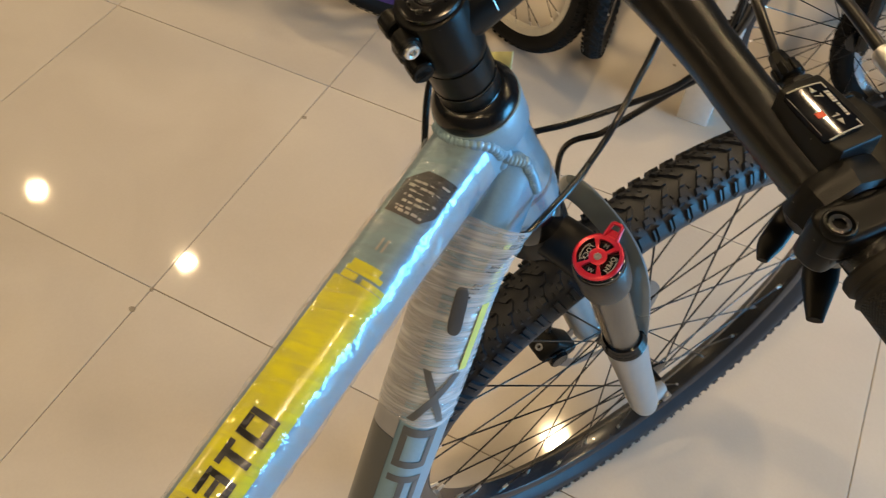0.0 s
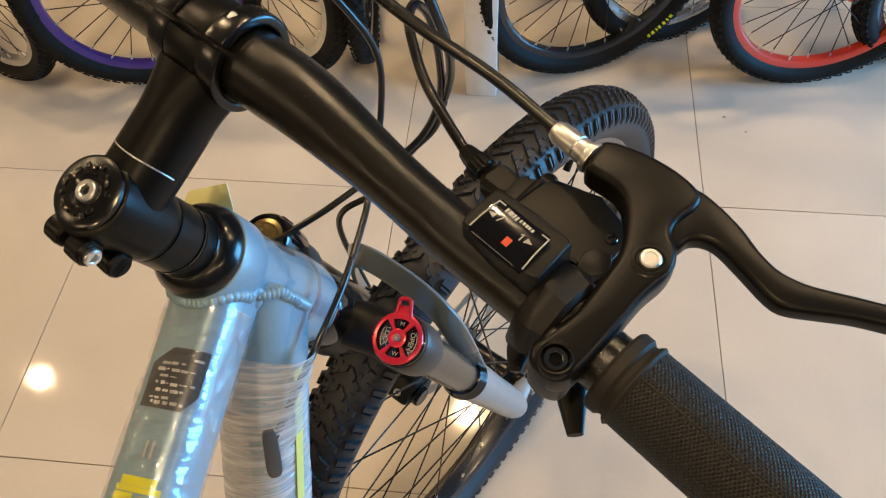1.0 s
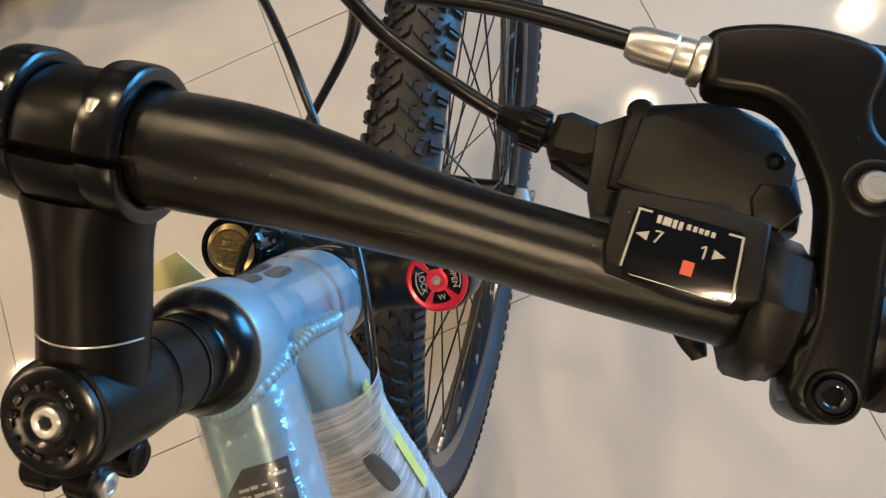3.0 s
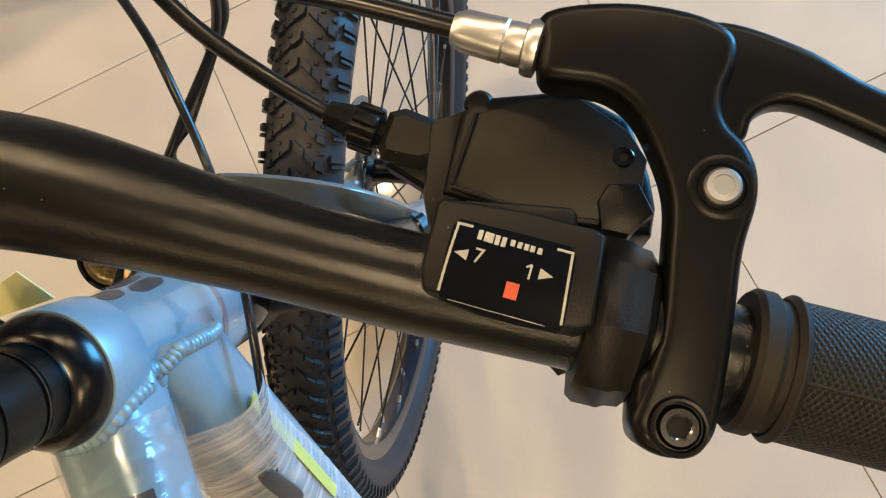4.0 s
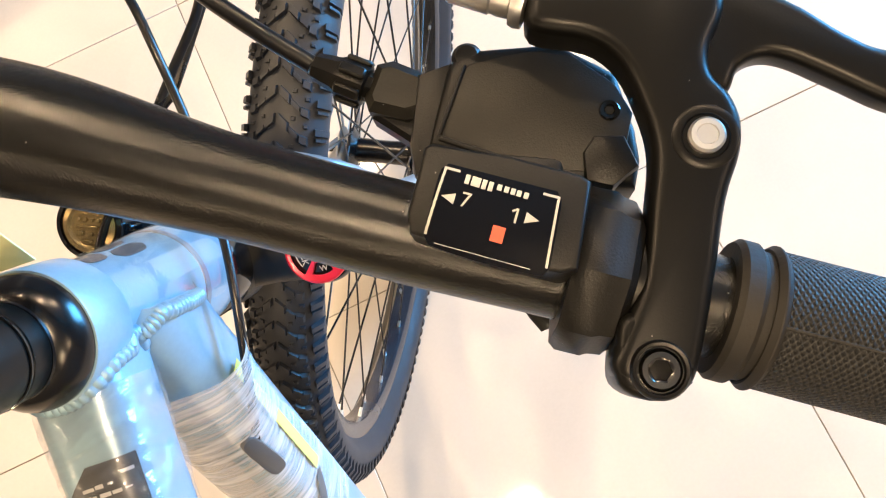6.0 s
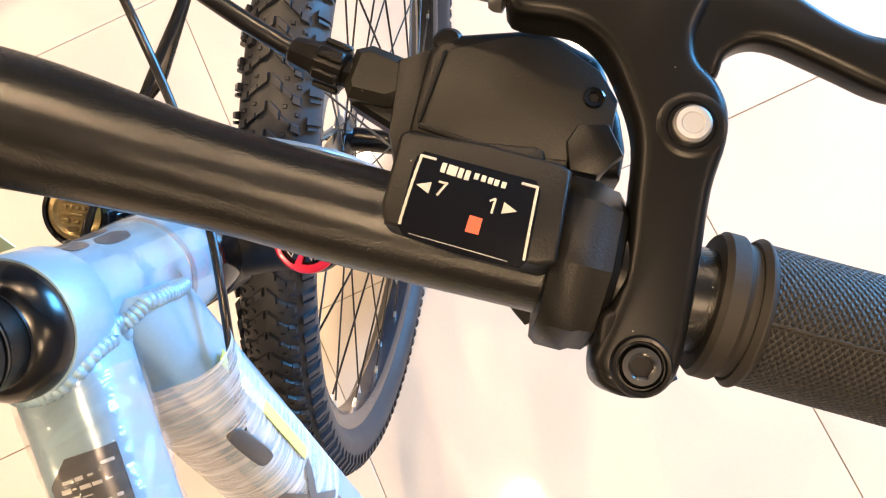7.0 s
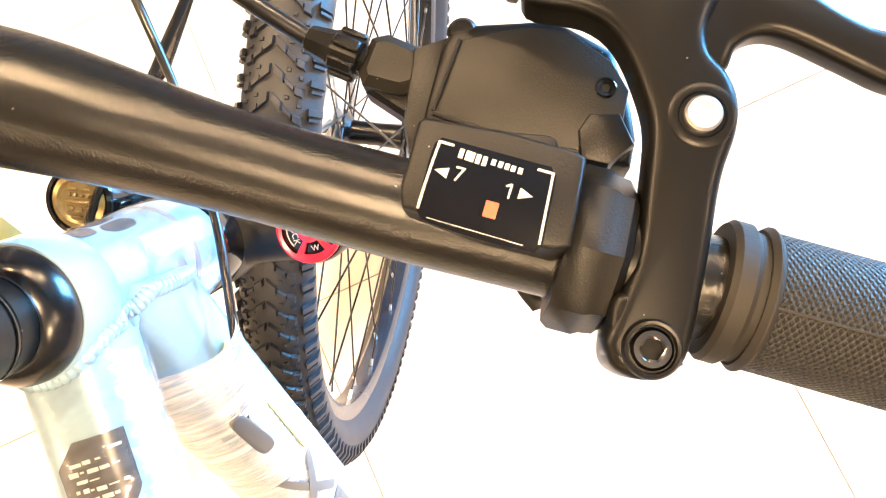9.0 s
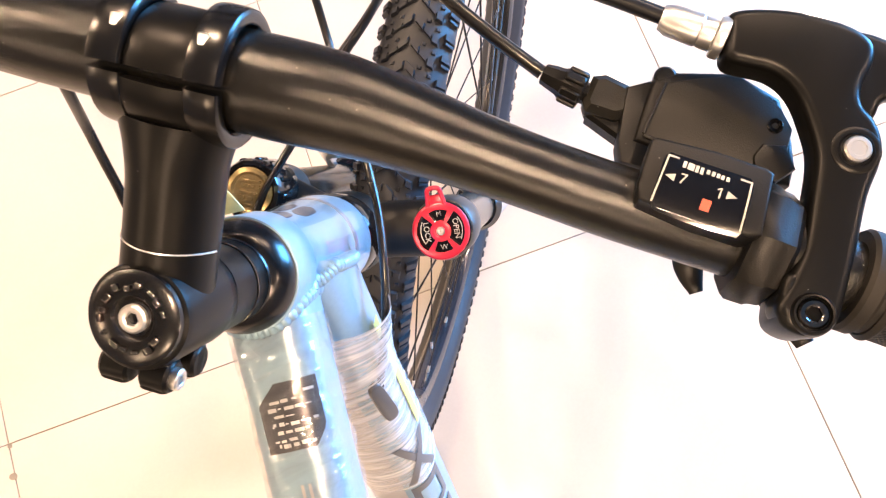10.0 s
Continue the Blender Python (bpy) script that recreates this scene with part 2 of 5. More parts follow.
RIM_PURPLE = material("purple_rim", (0.05, 0.02, 0.16), 0.32, vary=0.08, coat=0.3)
RIM_SILVER = material("silver_rim", (0.55, 0.55, 0.55), 0.28, 0.9, vary=0.08)
RIM_WHITE = material("white_rim", (0.66, 0.63, 0.55), 0.4, vary=0.08)
SADDLE = material("saddle_vinyl", (0.02, 0.02, 0.02), 0.5, vary=0.15, bump=0.2)
GLASS_M, _n, _l, _b = nodes_of("shop_glass")
_b.inputs["Transmission Weight"].default_value, _b.inputs["Roughness"].default_value = 1.0, 0.02
LED, _n, _l, _b = nodes_of("lamp_diffuser")
_b.inputs["Emission Color"].default_value, _b.inputs["Emission Strength"].default_value = (1, 0.86, 0.68, 1), 4.0


# ---- mesh helpers ----
def tidy(bm, smooth=True):
    bmesh.ops.recalc_face_normals(bm, faces=bm.faces)
    for f in bm.faces:
        f.smooth = smooth
    return bm


def part(name, bm, mat, parent=None, label="", m=None):
    """Links a bmesh as one mesh object under a thing or a part; m bakes a pose into it."""
    if m is not None:
        bm.transform(m)
    me = bpy.data.meshes.new(name)
    bm.to_mesh(me)
    bm.free()
    me.materials.append(mat)
    me.set_sharp_from_angle(angle=radians(38))
    ob = new(name, me)
    ob.parent = parent
    return tagged(ob, label)


def thing(name, at, label, category, group="", kind=""):
    ob = new(name)
    ob.empty_display_size = 0.1
    ob.matrix_world = at if isinstance(at, Matrix) else Matrix.Translation(at)
    return tagged(ob, label, category, group, kind)


def join(*bms):
    out = bmesh.new()
    for b in bms:
        me = bpy.data.meshes.new("tmp")
        b.to_mesh(me)
        b.free()
        out.from_mesh(me)
        bpy.data.meshes.remove(me)
    return out


def lathe(profile, seg=48):
    """A turned body about z from (radius, height) pairs."""
    bm = bmesh.new()
    rings = []
    for r, z in profile:
        if r < 1e-6:
            rings.append([bm.verts.new((0, 0, z))] * seg)
        else:
            rings.append([bm.verts.new((r * math.cos(2 * math.pi * i / seg), r * math.sin(2 * math.pi * i / seg), z)) for i in range(seg)])
    for a, b in zip(rings, rings[1:]):
        for i in range(seg):
            j = (i + 1) % seg
            vs = list(dict.fromkeys((a[i], a[j], b[j], b[i])))
            if len(vs) > 2:
                bm.faces.new(vs)
    for ring, (r, z) in ((rings[0], profile[0]), (rings[-1], profile[-1])):
        if r > 1e-6:
            bm.faces.new(ring)
    return tidy(bm)


def hoop(profile, seg=96):
    """A closed profile of (radius, x) pairs turned about the x axis: tyres and rims."""
    bm = bmesh.new()
    rings = []
    for i in range(seg):
        a = 2 * math.pi * i / seg
        rings.append([bm.verts.new((x, r * math.cos(a), r * math.sin(a))) for r, x in profile])
    k = len(profile)
    for i in range(seg):
        a, b = rings[i], rings[(i + 1) % seg]
        for j in range(k):
            bm.faces.new((a[j], a[(j + 1) % k], b[(j + 1) % k], b[j]))
    return tidy(bm)


def smooth_line(points, n=8):
    """Catmull-Rom through the points."""
    p = [Vector(q) for q in points]
    p = [2 * p[0] - p[1], *p, 2 * p[-1] - p[-2]]
    out = []
    for i in range(1, len(p) - 2):
        for k in range(n):
            t = k / n
            out.append(0.5 * (2 * p[i] + (p[i + 1] - p[i - 1]) * t + (2 * p[i - 1] - 5 * p[i] + 4 * p[i + 1] - p[i + 2]) * t * t + (3 * p[i] - p[i - 1] - 3 * p[i + 1] + p[i + 2]) * t ** 3))
    out.append(p[-2])
    return out


def closed_line(points, n=4):
    """Catmull-Rom round a closed outline in the plane."""
    p = [Vector((*q, 0)) for q in points]
    k = len(p)
    out = []
    for i in range(k):
        a, b, c, d = p[i - 1], p[i], p[(i + 1) % k], p[(i + 2) % k]
        for s in range(n):
            t = s / n
            q = 0.5 * (2 * b + (c - a) * t + (2 * a - 5 * b + 4 * c - d) * t * t + (3 * b - a - 3 * c + d) * t ** 3)
            out.append((q.x, q.y))
    return out


def sweep(points, radii, seg=16, caps=True, uv=False, power=2.0):
    """A round tube along a line; radii: one number or one per point (or pairs: across, up)."""
    p = [Vector(q) for q in points]
    if not isinstance(radii, (list, tuple)):
        radii = [radii] * len(p)
    bm = bmesh.new()
    side = None
    rings = []
    for i, q in enumerate(p):
        d = (p[min(i + 1, len(p) - 1)] - p[max(i - 1, 0)]).normalized()
        if side is None:
            side = d.orthogonal().normalized() if abs(d.z) > 0.9 else Vector((0, 0, 1)).cross(d).normalized()
        side = (side - d * side.dot(d)).normalized()
        up = d.cross(side)
        r = radii[i]
        ra, rb = r if isinstance(r, (list, tuple)) else (r, r)
        ring = []
        for k in range(seg):
            c, s = math.cos(2 * math.pi * k / seg), math.sin(2 * math.pi * k / seg)
            g = (abs(c) ** power + abs(s) ** power) ** (-1 / power)
            ring.append(bm.verts.new(q + side * ra * g * c + up * rb * g * s))
        rings.append(ring)
    layer = bm.loops.layers.uv.new("UVMap") if uv else None
    run = 0.0
    for i, (a, b) in enumerate(zip(rings, rings[1:])):
        step = (p[i + 1] - p[i]).length
        for k in range(seg):
            f = bm.faces.new((a[k], a[(k + 1) % seg], b[(k + 1) % seg], b[k]))
            if uv:
                rr = radii[i] if not isinstance(radii[i], (list, tuple)) else radii[i][0]
                w = 2 * math.pi * rr / seg
                for lp, q in zip(f.loops, ((run, k * w), (run, (k + 1) * w), (run + step, (k + 1) * w), (run + step, k * w))):
                    lp[layer].uv = q
        run += step
    if caps:
        bm.faces.new(rings[0])
        bm.faces.new(rings[-1])
    return tidy(bm)


def block(sx, sy, sz, bevel=0.0, seg=2):
    bm = bmesh.new()
    bmesh.ops.create_cube(bm, size=1)
    bm.transform(Matrix.Diagonal((sx, sy, sz, 1)))
    if bevel:
        bmesh.ops.bevel(bm, geom=bm.edges[:], offset=bevel, segments=seg, profile=0.5, affect="EDGES")
    tidy(bm)
    for f in bm.faces:
        f.smooth = max(abs(c) for c in f.normal) < 0.999
    return bm


def plate(outline, thick, bevel=0.0, seg=2):
    """A flat outline in xy drawn out from z = -thick to 0, its edges rounded."""
    bm = bmesh.new()
    f = bm.faces.new([bm.verts.new((x, y, 0)) for x, y in outline])
    ext = bmesh.ops.extrude_face_region(bm, geom=[f])
    bmesh.ops.translate(bm, verts=[v for v in ext["geom"] if isinstance(v, bmesh.types.BMVert)], vec=(0, 0, -thick))
    bmesh.ops.recalc_face_normals(bm, faces=bm.faces)
    if bevel:
        rim = [e for e in bm.edges if abs(e.verts[0].co.z - e.verts[1].co.z) < 1e-6]
        bmesh.ops.bevel(bm, geom=rim, offset=bevel, segments=seg, profile=0.5, affect="EDGES")
    tidy(bm)
    for f in bm.faces:
        f.smooth = abs(f.normal.z) < 0.999
    return bm


def bolt(r, h, hex_r):
    """A socket-head bolt along z: a turned head with a six-sided recess."""
    bm = lathe([(r * 0.9, -h), (r, -h * 0.8), (r, -0.15 * r), (r * 0.86, 0), (hex_r * 1.15, 0)], 24)
    bmesh.ops.delete(bm, geom=[max(bm.faces, key=lambda f: f.calc_center_median().z if len(f.verts) > 10 else -9)], context="FACES_ONLY")
    cup = bmesh.new()
    a = [cup.verts.new((hex_r * 1.15 * math.cos(i * math.pi / 12), hex_r * 1.15 * math.sin(i * math.pi / 12), 0)) for i in range(24)]
    b = [cup.verts.new((hex_r * math.cos(i * math.pi / 3), hex_r * math.sin(i * math.pi / 3), -0.0003)) for i in range(6)]
    c = [cup.verts.new((hex_r * math.cos(i * math.pi / 3), hex_r * math.sin(i * math.pi / 3), -0.6 * r)) for i in range(6)]
    for i in range(6):
        j = (i + 1) % 6
        for k in range(4):
            cup.faces.new((a[(4 * i + k) % 24], a[(4 * i + k + 1) % 24], b[i] if k < 2 else b[j]))
        cup.faces.new((a[(4 * i + 2) % 24], b[j], b[i]))
        cup.faces.new((b[i], b[j], c[j], c[i]))
    cup.faces.new(c)
    return join(bm, cup)


def writing(text, size, depth=0.0002):
    """Solid letters from the built-in font, centred on the origin, in xy."""
    cu = bpy.data.curves.new("text", "FONT")
    cu.body, cu.size, cu.extrude, cu.align_x, cu.align_y = text, size, depth, "CENTER", "CENTER"
    ob = bpy.data.objects.new("text", cu)
    scene.collection.objects.link(ob)
    me = bpy.data.meshes.new_from_object(ob.evaluated_get(bpy.context.evaluated_depsgraph_get()))
    bm = bmesh.new()
    bm.from_mesh(me)
    bpy.data.objects.remove(ob)
    bpy.data.meshes.remove(me)
    bpy.data.curves.remove(cu)
    return bm


def axes(origin, x, y):
    """A pose with its x axis along x and its y axis nearest to y."""
    x = Vector(x).normalized()
    z = x.cross(Vector(y)).normalized()
    y = z.cross(x)
    m = Matrix((x, y, z)).transposed().to_4x4()
    return Matrix.Translation(origin) @ m


# ---- room ----
X0, X1, Y0, Y1 = ROOM


def wall(name, sx, sy, sz, at, label):
    ob = part(name, block(sx, sy, sz, 0.004, 1), PAINT, None, label)
    ob.location = at
    return tagged(ob, category="wall", kind="structure")


W = 0.14
floor = tagged(part("floor", block(X1 - X0, Y1 - Y0, 0.08), GROUT, None, "floor of polished beige porcelain tiles with thin dark joints"), category="floor", kind="structure")
floor.location = ((X0 + X1) / 2, (Y0 + Y1) / 2, -0.0425)
ceiling = tagged(part("ceiling", block(X1 - X0 + 2 * W, Y1 - Y0 + 2 * W, 0.1), CEILING, None, "plain dark grey painted ceiling with round recessed lamps"), category="ceiling", kind="structure")
ceiling.location = ((X0 + X1) / 2, (Y0 + Y1) / 2, CEIL + 0.05)
wall("wall_north", X1 - X0 + 2 * W, W, CEIL + 0.08, ((X0 + X1) / 2, Y1 + W / 2, CEIL / 2 - 0.04), "plain grey painted shop wall behind bicycles")
wall("wall_south", X1 - X0 + 2 * W, W, CEIL + 0.08, ((X0 + X1) / 2, Y0 - W / 2, CEIL / 2 - 0.04), "plain grey painted shop wall")
wall("wall_west", W, Y1 - Y0, CEIL + 0.08, (X0 - W / 2, (Y0 + Y1) / 2, CEIL / 2 - 0.04), "plain grey painted side wall of shop")
# the east wall has the shop window, 1.6 m wide and high
WY0, WY1, WZ0, WZ1 = -0.25, 1.35, 0.05, 1.65
wall("wall_east", W, WY0 - Y0, CEIL + 0.08, (X1 + W / 2, (WY0 + Y0) / 2, CEIL / 2 - 0.04), "plain grey wall beside the shop window")
wall("wall_east", W, Y1 - WY1, CEIL + 0.08, (X1 + W / 2, (WY1 + Y1) / 2, CEIL / 2 - 0.04), "plain grey wall beside the shop window")
wall("wall_east", W, WY1 - WY0, WZ0 + 0.08, (X1 + W / 2, (WY0 + WY1) / 2, WZ0 / 2 - 0.04), "low grey wall under the shop window")
wall("wall_east", W, WY1 - WY0, CEIL - WZ1, (X1 + W / 2, (WY0 + WY1) / 2, (WZ1 + CEIL) / 2), "grey wall above the shop window")
window = thing("window_1", (X1 + W / 2, (WY0 + WY1) / 2, WZ0), "wide shop window with white metal frame", "window", kind="structure")
for y in (WY0 + 0.03, (WY0 + WY1) / 2, WY1 - 0.03):
    part("frame_bar", block(0.06, 0.06, WZ1 - WZ0 - 0.122, 0.004), WHITE_METAL, window, m=Matrix.Translation((0, y - (WY0 + WY1) / 2, (WZ1 - WZ0) / 2)))
for z in (0.03, WZ1 - WZ0 - 0.03):
    part("frame_rail", block(0.06, WY1 - WY0 - 0.004, 0.06, 0.004), WHITE_METAL, window, m=Matrix.Translation((0, 0, z)))
for side in (-1, 1):
    pane = part("pane", block(0.006, 0.70, WZ1 - WZ0 - 0.13), GLASS_M, window, m=Matrix.Translation((0.01, side * 0.385, (WZ1 - WZ0) / 2)))
    pane.visible_shadow = False
ring_me = None
for lx, ly in LAMPS:
    lamp = thing("ceiling_lamp", (lx, ly, CEIL), "round white recessed ceiling lamp, lit warm", "ceiling lamp", "ceiling lamps")
    if ring_me is None:
        trim = part("trim_ring", lathe([(0.068, -0.011), (0.074, -0.014), (0.088, -0.012), (0.092, -0.004), (0.092, 0.001), (0.068, 0.001), (0.068, -0.011)], 40), WHITE_METAL, lamp)
        glow = part("diffuser", lathe([(0.0, -0.004), (0.067, -0.004), (0.067, 0.0005)], 40), LED, lamp)
        ring_me, glow_me = trim.data, glow.data
    else:
        for nm, me in (("trim_ring", ring_me), ("diffuser", glow_me)):
            new(nm, me).parent = lamp


# ---- the bicycle in front: its steering axis runs through the stem, with the bicycle leaning on its stand ----
STEER = radians(-31.9)
HEAD = radians(21.0)
SX = Vector((math.cos(STEER), math.sin(STEER), 0))
AHEAD = Vector((-math.sin(STEER), math.cos(STEER), 0))
SY = AHEAD * math.cos(HEAD) + Vector((0, 0, math.sin(HEAD)))
SZ = -AHEAD * math.sin(HEAD) + Vector((0, 0, math.cos(HEAD)))
TOP = Vector((0.0626, -0.1745, 0.976))
BASE = Vector((0.10, -0.55, 0))
SM = Matrix.Translation(TOP - BASE) @ Matrix((SX, SY, SZ)).transposed().to_4x4()  # steering space -> bicycle
bike = thing("bicycle", BASE, "pale blue mountain bicycle in clear film, leaning on its stand", "bicycle")


def sp(name, bm, mat, parent=None, label="", m=None):
    """A part given in the steering space."""
    return part(name, bm, mat, parent or bike, label, SM @ m if m is not None else SM)


RY90 = pose(0, 0, 0, 0, 90)

# handlebar: fat in the clamp, thinner towards the grips, swept back
half = [(0.0, 0.0797, -0.0075), (0.03, 0.0795, -0.0082), (0.06, 0.0772, -0.0088), (0.1, 0.0704, -0.0092), (0.14, 0.0635, -0.0112), (0.18, 0.0581, -0.0125), (0.22, 0.0520, -0.0126), (0.36, 0.0294, -0.0146)]
STEM_TURN = pose(0, 0, 0, 0, 0, -3.6)  # the stem points a little to the right of the wheel
MIRROR = STEM_TURN @ Matrix.Diagonal((-1, 1, 1, 1)) @ STEM_TURN.inverted()
BARLINE = smooth_line([MIRROR @ Vector(p) for p in half[:1:-1]] + half[1:], 8)


def bar_radius(x):
    x = abs(x - 0.005)
    return 0.0159 if x < 0.03 else 0.0111 if x > 0.115 else 0.0111 + 0.0048 * (0.5 + 0.5 * math.cos(math.pi * (x - 0.03) / 0.085))


handlebar = sp("handlebar", sweep(BARLINE, [bar_radius(p.x) for p in BARLINE], 40), BAR_PAINT, label="satin black tapered handlebar")


def on_bar(x, off=(0, 0)):
    """The pose on the bar's centre line at x, its z axis along the bar outwards."""
    for a, b in zip(BARLINE, BARLINE[1:]):
        if a.x <= x <= b.x:
            p, d = a.lerp(b, (x - a.x) / (b.x - a.x)), (b - a).normalized()
            if x < 0:
                d = -d
            return Matrix.Translation(p) @ d.to_track_quat("Z", "Y").to_matrix().to_4x4()
    return Matrix.Translation(BARLINE[-1])


def grips():
    for side in (1, -1):
        a, b = on_bar(side * 0.219).translation, on_bar(side * 0.350).translation
        fine = [a.lerp(b, i / 24) for i in range(25)]
        g = sp("grip", sweep(fine, [0.0149] * 25, 64, uv=True), KNURL, label="black rubber grip with fine diamond knurling")
        for x, r, w in ((0.2120, 0.0153, 0.0056), (0.2178, 0.0157, 0.0028)):
            sp("flange", lathe([(0.0118, -w / 2), (r - 0.001, -w / 2), (r, -w / 2 + 0.0012), (r, w / 2 - 0.0012), (r - 0.001, w / 2), (0.0118, w / 2)], 48), SOFT_RUBBER, g, "raised rubber ring", on_bar(side * x))
        sp("flange_groove", lathe([(0.0118, -0.003), (0.0140, -0.003), (0.0140, 0.003), (0.0118, 0.003)], 40), SOFT_RUBBER, g, m=on_bar(side * 0.2145))
        sp("parting_line", sweep([p + Vector((0, 0.0022, 0.01478)) for p in fine], [(0.00035, 0.00018)] * 25, 8), SOFT_RUBBER, g, "moulding line along the grip")
        sp("end_cap", lathe([(0.0149, -0.001), (0.0158, 0.0), (0.0158, 0.003), (0.013, 0.0055), (0, 0.006)], 40), PLASTIC, g, m=on_bar(side * 0.349))


grips()


# stem
def stem():
    def sp(name, bm, mat, parent=None, label="", m=None):
        return part(name, bm, mat, parent or bike, label, SM @ STEM_TURN @ (m if m is not None else Matrix()))

    CAP = Matrix.Translation((0.0008, 0.0008, -0.0018))
    st = sp("stem", join(lathe([(0.0165, -0.043), (0.0178, -0.0415), (0.0182, -0.036), (0.0182, -0.008), (0.0176, -0.0050), (0.0160, -0.0038)], 56),
                         sweep(smooth_line([(0, 0.004, -0.0215), (0, 0.02, -0.0195), (0, 0.042, -0.0158), (0, 0.056, -0.0125), (0, 0.066, -0.0105)], 6),
                               [(0.0157 + 0.0052 * max(0, (i - 13) / 11) ** 1.6, 0.0166) for i in range(25)], 48)), SATIN, label="satin black alloy stem")
    sp("top_cap", lathe([(0.0150, -0.0025), (0.0160, -0.001), (0.0158, 0.0008), (0.0140, 0.0018), (0.0075, 0.0018), (0.0060, 0.0004), (0.0, 0.0002)], 56), BLACK, st, "black top cap with raised marks", CAP)
    sp("top_bolt", bolt(0.0048, 0.004, 0.0024), STEEL, st, "silver socket bolt", CAP @ Matrix.Translation((0, 0, 0.0026)))
    for k in range(15):  # raised marks round the cap
        a, far = radians(20 + k * 22 + random.uniform(-5, 5)), random.uniform(0.0098, 0.0114)
        sp("cap_mark", block(random.uniform(0.0016, 0.0036), random.uniform(0.0010, 0.0026), 0.0014, 0.0004, 2), DARK_STEEL, st, m=CAP @ Matrix.Translation((far * math.cos(a), far * math.sin(a), 0.0021)) @ pose(0, 0, 0, random.uniform(-8, 8), random.uniform(-8, 8), math.degrees(a) + 90))
    # split clamp on the steerer with two bolts
    for side in (1, -1):
        for z in (-0.0125, -0.0315):
            e = lathe([(0.0050, -0.0052), (0.0060, -0.0042), (0.0062, 0.0040), (0.0052, 0.0052)], 28)
            sp("clamp_ear", join(e, block(0.009, 0.012, 0.0104, 0.002)), SATIN, st, m=Matrix.Translation((side * 0.0072, -0.0195, z)) @ (RY90 if side > 0 else pose(0, 0, 0, 0, -90)))
    for z, side in ((-0.0125, 1), (-0.0315, -1)):
        sp("pinch_bolt", bolt(0.0039, 0.004, 0.0020), STEEL, st, "silver pinch bolt", Matrix.Translation((side * 0.0150, -0.0198, z)) @ pose(0, 0, 0, 0, 90 * side))
    # bright seam where the extension meets the clamp
    seam = []
    for k in range(25):
        a = radians(-88 + 176 * k / 24)
        seam.append((0.0160 * math.sin(a), 0.0225 + 0.002 * abs(math.sin(a)) ** 2, -0.0193 + 0.0169 * math.cos(a)))
    sp("seam", sweep(seam, 0.00035, 8), STEEL, st, "thin bright polished seam")
    # clamp on the bar: two bands, a face plate between, four bolts
    for side in (1, -1):
        for name, a0, a1, r in (("face_band", -78, 97, 0.0206), ("clamp_band", 103, 256, 0.0196)):
            arc = []
            for k in range(25):
                a = radians(a0 + (a1 - a0) * k / 24)
                arc.append((side * 0.0152, 0.0800 + (r - 0.0019) * math.cos(a) + (0.0022 * max(math.cos(a - 0.6), 0) ** 2 if a1 < 100 else 0), -0.0078 + (r - 0.0019) * math.sin(a)))
            sp(name, sweep(arc, [(0.0056, 0.0026)] * 25, 24, power=5.0), BLACK, st, "black rounded clamp band")
        for up in (1, -1):
            at = Vector((side * 0.0135, 0.0885, -0.0078 + 0.0165 * up))
            sp("face_bolt", bolt(0.0030, 0.0044, 0.0016), STEEL, st, "silver face-plate bolt", Matrix.Translation(at + Vector((0, 0.0030, 0))) @ pose(0, 0, 0, -90 - 12 * up))
    face = []
    for k in range(21):
        a = radians(-80 + 175 * k / 20)
        face.append((0, 0.0797 + 0.0180 * math.cos(a), -0.0078 + 0.0180 * math.sin(a)))
    sp("face_plate", sweep(face, [(0.0096, 0.0018)] * 21, 20, power=5.0), SATIN, st, "black curved face plate")
    back = []
    for k in range(17):
        a = radians(105 + 145 * k / 16)
        back.append((0, 0.0797 + 0.0185 * math.cos(a), -0.0078 + 0.0185 * math.sin(a)))
    sp("clamp_back", sweep(back, [(0.0115, 0.0020)] * 17, 20), SATIN, st)


stem()

# headset and head tube
headset = sp("headset", lathe([(0.0155, -0.0735), (0.0170, -0.0732), (0.0172, -0.0725), (0.0172, -0.0645), (0.0166, -0.0640), (0.0166, -0.0620), (0.0171, -0.0615), (0.0173, -0.0605), (0.0173, -0.0435), (0.0165, -0.043)], 56), SATIN, label="satin black spacer under the stem")
sp("spacer_ring", lathe([(0.0160, -0.0635), (0.0176, -0.063), (0.0176, -0.0622), (0.0160, -0.0618)], 56), GLOSS, headset)
sp("bearing_cover", lathe([(0.0246, -0.0859), (0.0249, -0.0848), (0.0246, -0.0822), (0.0230, -0.0794), (0.0213, -0.0768), (0.0193, -0.0751), (0.0176, -0.0743), (0.0172, -0.0735)], 64), BLACK, headset, "glossy black domed bearing cover")
sp("lower_race", lathe([(0.0262, -0.2295), (0.0266, -0.226), (0.0266, -0.212), (0.0258, -0.2085), (0.0240, -0.2055)], 56), GLOSS, headset)

HEAD = [(-0.2000, 0.0268), (-0.1955, 0.0274), (-0.1850, 0.0274), (-0.1720, 0.0266), (-0.1580, 0.0252), (-0.1400, 0.0238), (-0.1240, 0.0231), (-0.1090, 0.0229)]


def head_r(z):
    """Radius of the waisted head tube and its upper collar at a height in the steering space."""
    if z > -0.1091:
        return 0.0257
    for (z0, r0), (z1, r1) in zip(HEAD, HEAD[1:]):
        if z <= z1:
            return r0 + (r1 - r0) * max(z - z0, 0) / (z1 - z0)
    return HEAD[-1][1]


